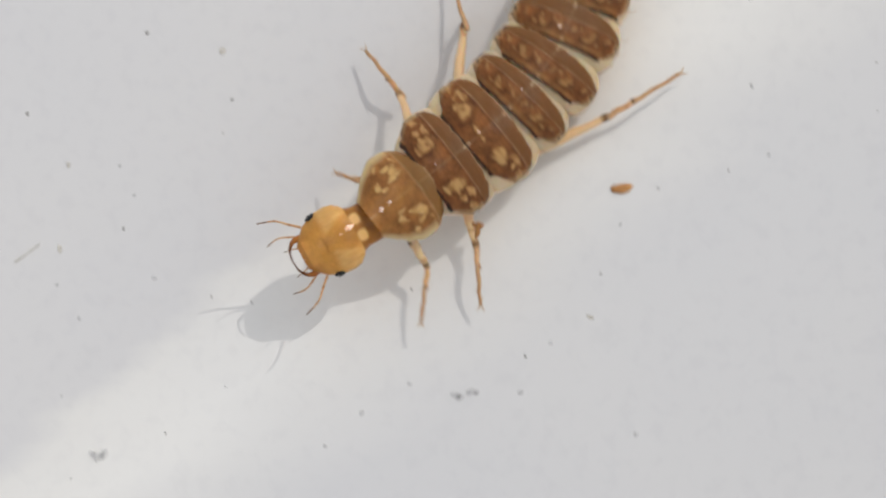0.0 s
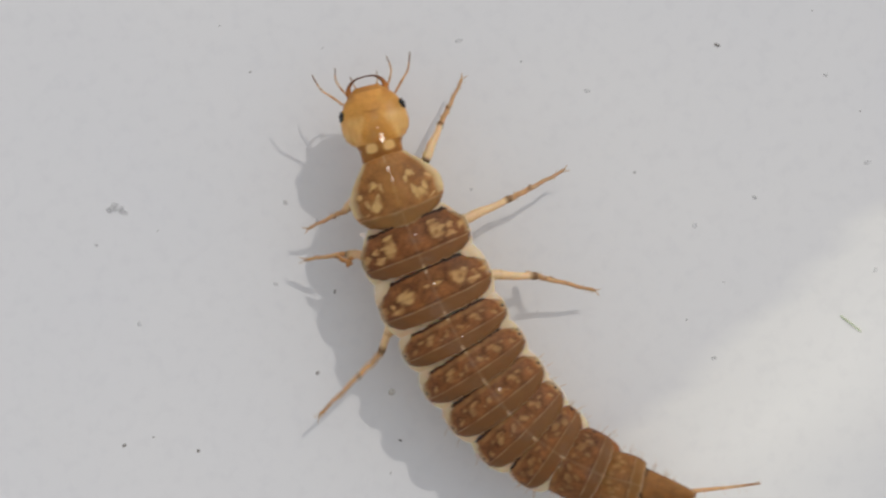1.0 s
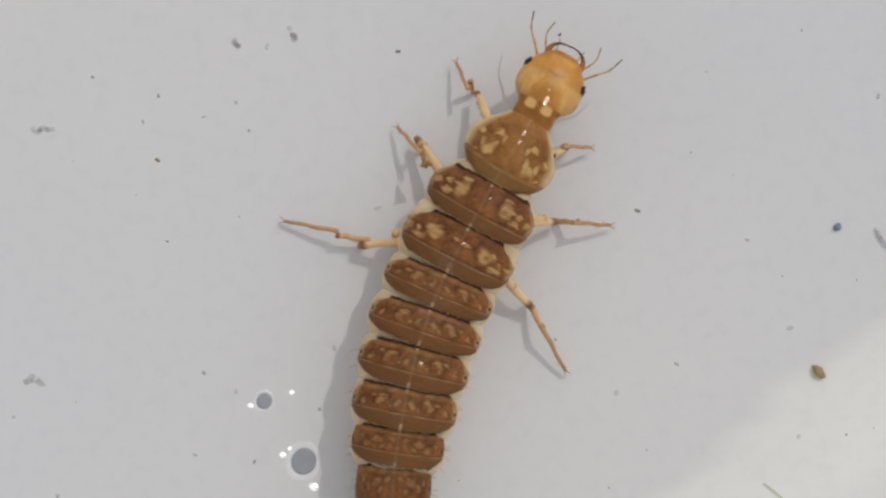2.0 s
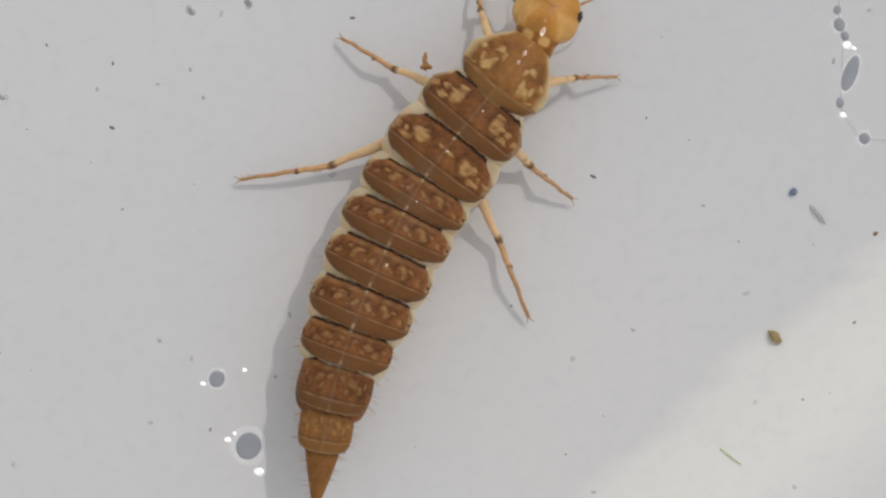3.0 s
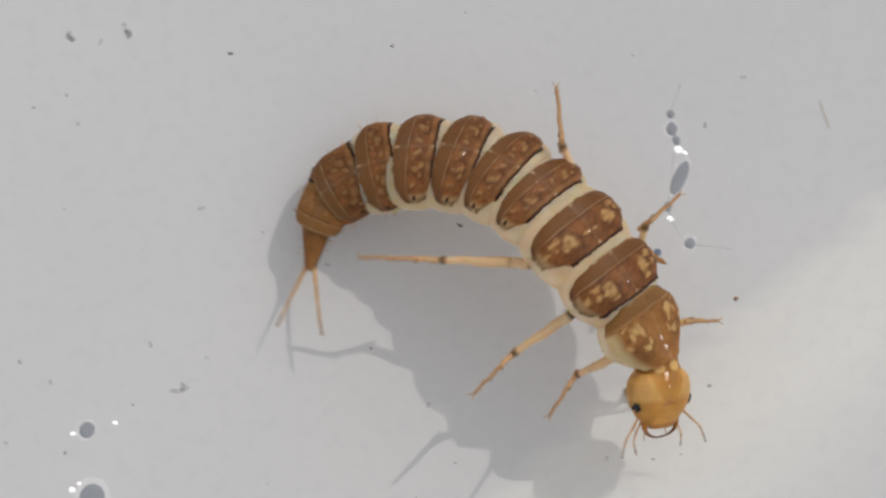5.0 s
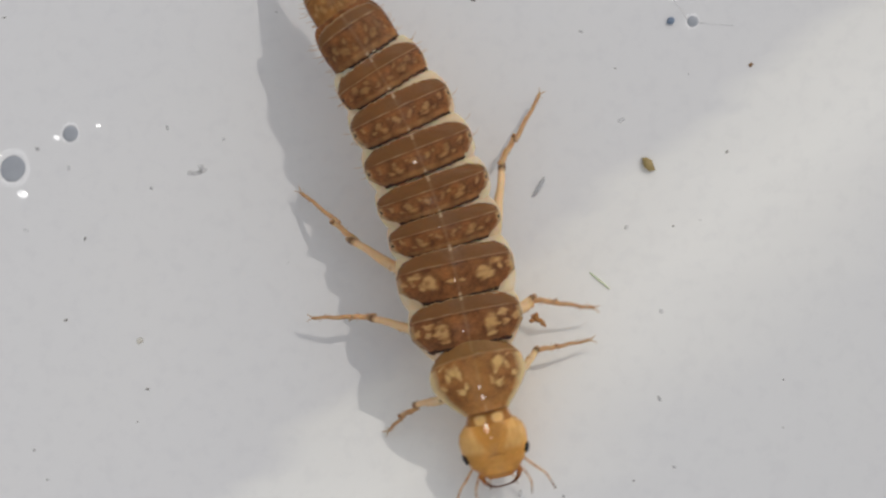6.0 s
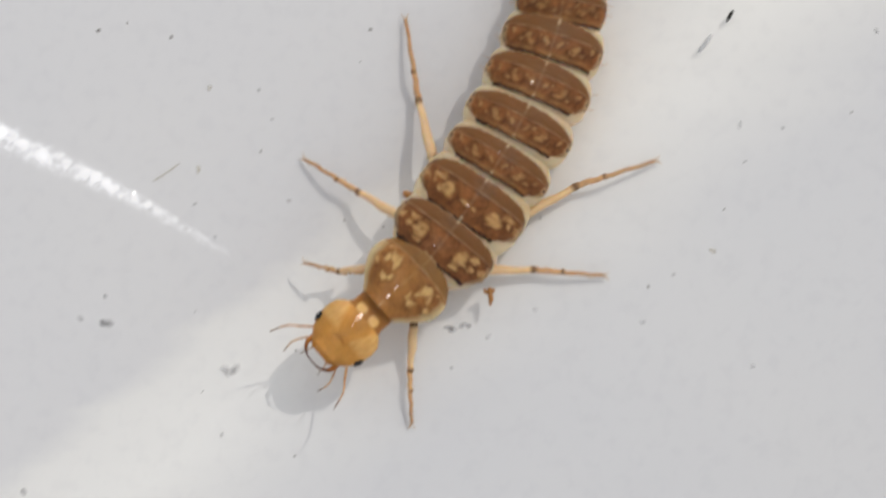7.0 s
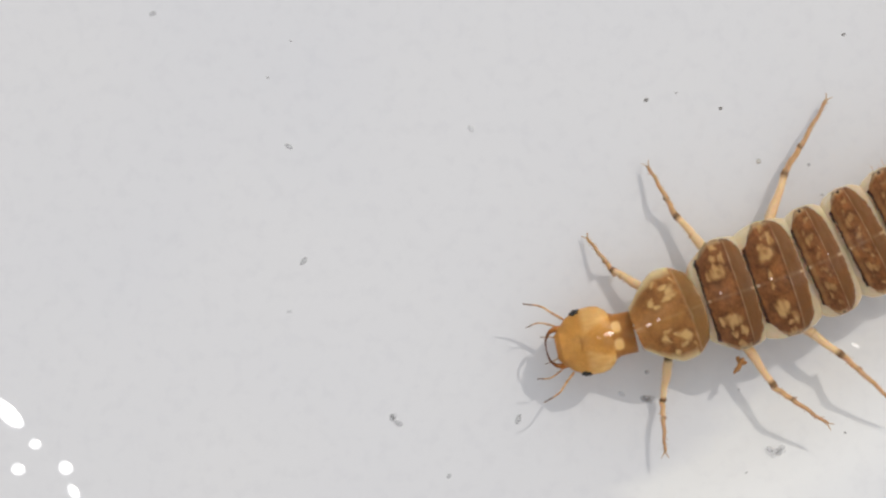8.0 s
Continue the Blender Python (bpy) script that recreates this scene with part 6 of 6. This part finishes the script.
        for name, (knee, foot) in legs.items():
            lf, lt, ls, r, base = LEGS[name[1]]
            ring = frames[int(name[1])]
            s = -1 if name[0] == "L" else 1
            root = (ring @ (Vector((s * base[0], base[1], base[2])) * MM)) / MM + centre
            reach = foot - knee
            d = reach.length
            if d < lt + ls:
                f = (lt * lt - ls * ls + d * d) / (2 * d)
                f = min(max(f, -lt), lt)
                lift = Vector((0, 0, 1)) - reach.normalized() * reach.normalized().z
                ankle = knee + reach.normalized() * f + lift.normalized() * math.sqrt(max(0.0, lt * lt - f * f)) * 0.4
            else:
                knee = knee + reach.normalized() * (d - lt - ls)
                ankle = knee + reach.normalized() * lt
            way = (knee - root).normalized()
            back = ring.inverted()
            for k, (o, w) in enumerate(((root + way * min(max(0.4, (knee - root).length - lf - 1.5), max(0.0, (knee - root).length - 1.5)), way), (knee - way * lf, way), (ankle - (ankle - knee).normalized() * lt, ankle - knee), (foot - (foot - ankle).normalized() * ls, foot - ankle))):
                limb_keys[name][k].append((t, back @ stand(o - centre, w, 0)))
    walk(LARVA, body)
    # the added glint stays out of sight under the body until 7.5 s
    glint_rows = [(t, pose(c[3].x * MM, c[3].y * MM, floor_height(c[3].x, c[3].y) * MM)) for t, roll, c, legs in track if t <= 7.5]
    walk(SIDE_GLINT, glint_rows + [(7.7, pose(-0.0178, -0.0459, 0.0)), (8.0, pose(-0.0172, -0.0461, 0.0))])
    for ring, rows in zip(RINGS, keys):
        walk(ring, rows)
    for name in LEG_PIECES:
        for piece, rows in zip(LEG_PIECES[name], limb_keys[name]):
            walk(piece, rows)
    walk(BIG, [(0.0, pose(-0.00949, -0.01955, 0.00000, 0, 0, 0)), (0.1, pose(-0.00949, -0.01955, 0.00000, 0, 0, 0)), (0.2, pose(-0.00988, -0.01937, 0.00000, 0, 0, 0)),
        (0.3, pose(-0.01027, -0.01934, 0.00000, 0, 0, 0)), (0.4, pose(-0.01079, -0.01925, 0.00000, 0, 0, 0)), (0.5, pose(-0.01112, -0.01916, 0.00000, 0, 0, 0)),
        (2.3, pose(-0.01514, -0.01967, 0.00000, 0, 0, 0)), (2.5, pose(-0.01544, -0.01981, 0.00000, 0, 0, 0)), (2.7, pose(-0.01518, -0.01992, 0.00000, 0, 0, 0)),
        (3.0, pose(-0.01527, -0.02060, 0.00000, 0, 0, 0)), (5.0, pose(-0.01589, -0.02233, 0.00000, 0, 0, 0)), (5.1, pose(-0.01608, -0.02254, 0.00000, 0, 0, 0)),
        (5.2, pose(-0.01618, -0.02241, 0.00000, 0, 0, 0)), (6.3, pose(-0.02400, -0.01310, 0.00000, 0, 0, 0)), (8.0, pose(-0.02400, -0.01310, 0.00000, 0, 0, 0))])
    walk(SMALL, [(0.0, pose(-0.01386, -0.01556, 0.00000, 0, 0, 0)), (0.4, pose(-0.01386, -0.01556, 0.00000, 0, 0, 0)), (0.5, pose(-0.01419, -0.01534, 0.00000, 0, 0, 0)),
        (0.6, pose(-0.01434, -0.01533, 0.00000, 0, 0, 0)), (2.3, pose(-0.01741, -0.01534, 0.00000, 0, 0, 0)), (2.5, pose(-0.01750, -0.01538, 0.00000, 0, 0, 0)),
        (2.7, pose(-0.01734, -0.01544, 0.00000, 0, 0, 0)), (3.0, pose(-0.01724, -0.01602, 0.00000, 0, 0, 0)), (3.3, pose(-0.01683, -0.01645, 0.00000, 0, 0, 0)),
        (4.4, pose(-0.01652, -0.01819, 0.00000, 0, 0, 0)), (4.5, pose(-0.01637, -0.01837, 0.00000, 0, 0, 0)), (4.7, pose(-0.01612, -0.01831, 0.00000, 0, 0, 0)),
        (4.8, pose(-0.01612, -0.01863, 0.00000, 0, 0, 0)), (4.9, pose(-0.01626, -0.01868, 0.00000, 0, 0, 0)), (5.0, pose(-0.01635, -0.01779, 0.00000, 0, 0, 0)),
        (5.1, pose(-0.01637, -0.01749, 0.00000, 0, 0, 0)), (5.2, pose(-0.01639, -0.01737, 0.00000, 0, 0, 0)), (6.3, pose(-0.01925, -0.01130, 0.00000, 0, 0, 0)),
        (8.0, pose(-0.01925, -0.01130, 0.00000, 0, 0, 0))])
    walk(CHAIN, [(0.0, pose(0.02719, 0.00377, 0.00000, 0, 0, 0)), (2.5, pose(0.02719, 0.00377, 0.00000, 0, 0, 0)), (2.7, pose(0.02644, 0.00323, 0.00000, 0, 0, 0)),
        (3.0, pose(0.02600, 0.00303, 0.00000, 0, 0, 0)), (3.3, pose(0.02575, 0.00311, 0.00000, 0, 0, 0)), (3.5, pose(0.02501, 0.00178, 0.00000, 0, 0, 0)),
        (3.7, pose(0.02491, 0.00184, 0.00000, 0, 0, 0)), (4.0, pose(0.02415, 0.00124, 0.00000, 0, 0, 0)), (4.2, pose(0.02448, 0.00104, 0.00000, 0, 0, 0)),
        (4.3, pose(0.02433, 0.00117, 0.00000, 0, 0, 0)), (4.4, pose(0.02388, 0.00098, 0.00000, 0, 0, 0)), (4.7, pose(0.02371, 0.00125, 0.00000, 0, 0, 0)),
        (4.8, pose(0.02365, 0.00120, 0.00000, 0, 0, 0)), (4.9, pose(0.02346, 0.00065, 0.00000, 0, 0, 0)), (5.0, pose(0.02329, 0.00028, 0.00000, 0, 0, 0)),
        (5.1, pose(0.02301, 0.00021, 0.00000, 0, 0, 0)), (5.2, pose(0.02258, -0.00043, 0.00000, 0, 0, 0)), (8.0, pose(0.02258, -0.00043, 0.00000, 0, 0, 0))])
    walk(CLUMP, [(t, pose(x * MM, y * MM, floor_height(x, y) * MM, 0, 0, 12)) for t, x, y in ((0.0, 1.0, -49.8), (1.0, 1.0, -49.8), (6.5, -3.0, -48.3), (6.9, -5.0, -48.5), (7.0, -7.9, -50.1), (7.2, -8.1, -52.4), (8.0, -8.5, -53.0))])
    walk(WISP, [(0.0, pose(0, 0, 0)), (3.5, pose(0, 0, 0)), (3.8, pose(-0.0004, -0.0006, 0)), (4.0, pose(-0.00045, -0.0008, 0)), (4.2, pose(-0.0004, -0.0011, 0)), (8.0, pose(-0.0003, -0.0014, 0))])
    walk(FLECK, [(0.0, pose(0.05706, -0.04465, 0.00050, 0, 0, 98)), (5.2, pose(0.06606, -0.01226, 0.00259, 0, 0, 98)), (6.3, pose(0.01455, -0.01598, 0.00015, 0, 0, 98)),
        (6.5, pose(0.01356, -0.01946, 0.00017, 0, 0, 60)), (6.7, pose(0.01234, -0.02360, 0.00107, 0, 0, 58)), (6.8, pose(0.01183, -0.02534, 0.00153, 0, 0, 58)),
        (6.9, pose(0.01152, -0.02740, 0.00214, 0, 0, 62)), (7.0, pose(0.01094, -0.02903, 0.00254, 0, 0, 60)), (8.0, pose(0.01094, -0.02903, 0.00254, 0, 0, 60))])
    walk(STREAK, [(0.0, pose(0.02478, -0.00566, 0.00012, 0, 0, -62)), (2.5, pose(0.02478, -0.00566, 0.00012, 0, 0, -62)), (2.7, pose(0.02398, -0.00617, 0.00012, 0, 0, -62)),
        (3.0, pose(0.02346, -0.00637, 0.00012, 0, 0, -55)), (3.3, pose(0.02297, -0.00647, 0.00012, 0, 0, -62)), (3.5, pose(0.02186, -0.00741, 0.00012, 0, 0, -65)),
        (3.7, pose(0.02160, -0.00769, 0.00012, 0, 0, -62)), (4.0, pose(0.02057, -0.00798, 0.00012, 0, 0, -62)), (4.2, pose(0.02073, -0.00804, 0.00012, 0, 0, -65)),
        (4.3, pose(0.02064, -0.00823, 0.00012, 0, 0, -72)), (4.5, pose(0.02020, -0.00861, 0.00012, 0, 0, -65)), (6.3, pose(0.01169, -0.01944, 0.00012, 0, 0, 65)),
        (6.5, pose(0.01099, -0.02243, 0.00035, 0, 0, 58)), (6.7, pose(0.01009, -0.02614, 0.00137, 0, 0, 55)), (6.8, pose(0.00981, -0.02764, 0.00180, 0, 0, 55)),
        (6.9, pose(0.00949, -0.02968, 0.00240, 0, 0, 55)), (7.0, pose(0.00918, -0.03095, 0.00271, 0, 0, 52)), (7.1, pose(0.00891, -0.03201, 0.00291, 0, 0, 55)),
        (8.0, pose(0.00891, -0.03201, 0.00291, 0, 0, 55))])
    walk(FLAKE, [(0.0, pose(0.01199, -0.03663, 0.00314, 0, 0, 4)), (0.8, pose(0.01108, -0.03733, 0.00314, 0, 0, 4)), (5.2, pose(0.01443, -0.03535, 0.00313, 0, 0, 4)),
        (6.3, pose(-0.00996, -0.04188, 0.00203, 0, 0, -22)), (6.5, pose(-0.00997, -0.04182, 0.00200, 0, 0, -22)), (6.7, pose(-0.01080, -0.04174, 0.00179, 0, 0, -18)),
        (6.8, pose(-0.01078, -0.04114, 0.00160, 0, 0, -20)), (8.0, pose(-0.01078, -0.04114, 0.00160, 0, 0, -20))])
    walk(CREST, [(0.0, pose(-0.02950, -0.03927, 0.00010, 0, 0, -28)), (0.2, pose(-0.02468, -0.04299, 0.00010, 0, 0, -28)), (0.3, pose(-0.02317, -0.04374, 0.00010, 0, 0, -28)),
        (0.4, pose(-0.02245, -0.04430, 0.00014, 0, 0, -28)), (0.5, pose(-0.02234, -0.04484, 0.00025, 0, 0, -28)), (0.6, pose(-0.02133, -0.04470, 0.00039, 0, 0, -28)),
        (0.7, pose(-0.02128, -0.04516, 0.00056, 0, 0, -28)), (0.8, pose(-0.02140, -0.04547, 0.00063, 0, 0, -28)), (0.9, pose(-0.02140, -0.04420, 0.00063, 0, 0, -28)), (6.5, pose(-0.02752, -0.04504, 0.00010, 0, 0, -28)),
        (6.7, pose(-0.02476, -0.04646, 0.00024, 0, 0, -28)), (6.8, pose(-0.02416, -0.04517, 0.00011, 0, 0, -28)), (6.9, pose(-0.02441, -0.04586, 0.00017, 0, 0, -28)),
        (7.0, pose(-0.02345, -0.04512, 0.00016, 0, 0, -28)), (7.1, pose(-0.02321, -0.04553, 0.00027, 0, 0, -28)), (7.2, pose(-0.02239, -0.04481, 0.00023, 0, 0, -28)),
        (7.3, pose(-0.02158, -0.04510, 0.00047, 0, 0, -28)), (7.5, pose(-0.02729, -0.04289, 0.00010, 0, 0, -28)), (7.6, pose(-0.03862, -0.03695, 0.00010, 0, 0, -28)),
        (7.7, pose(-0.07736, -0.02002, 0.00010, 0, 0, -28)), (8.0, pose(-0.07736, -0.02002, 0.00010, 0, 0, -28))])


motions()
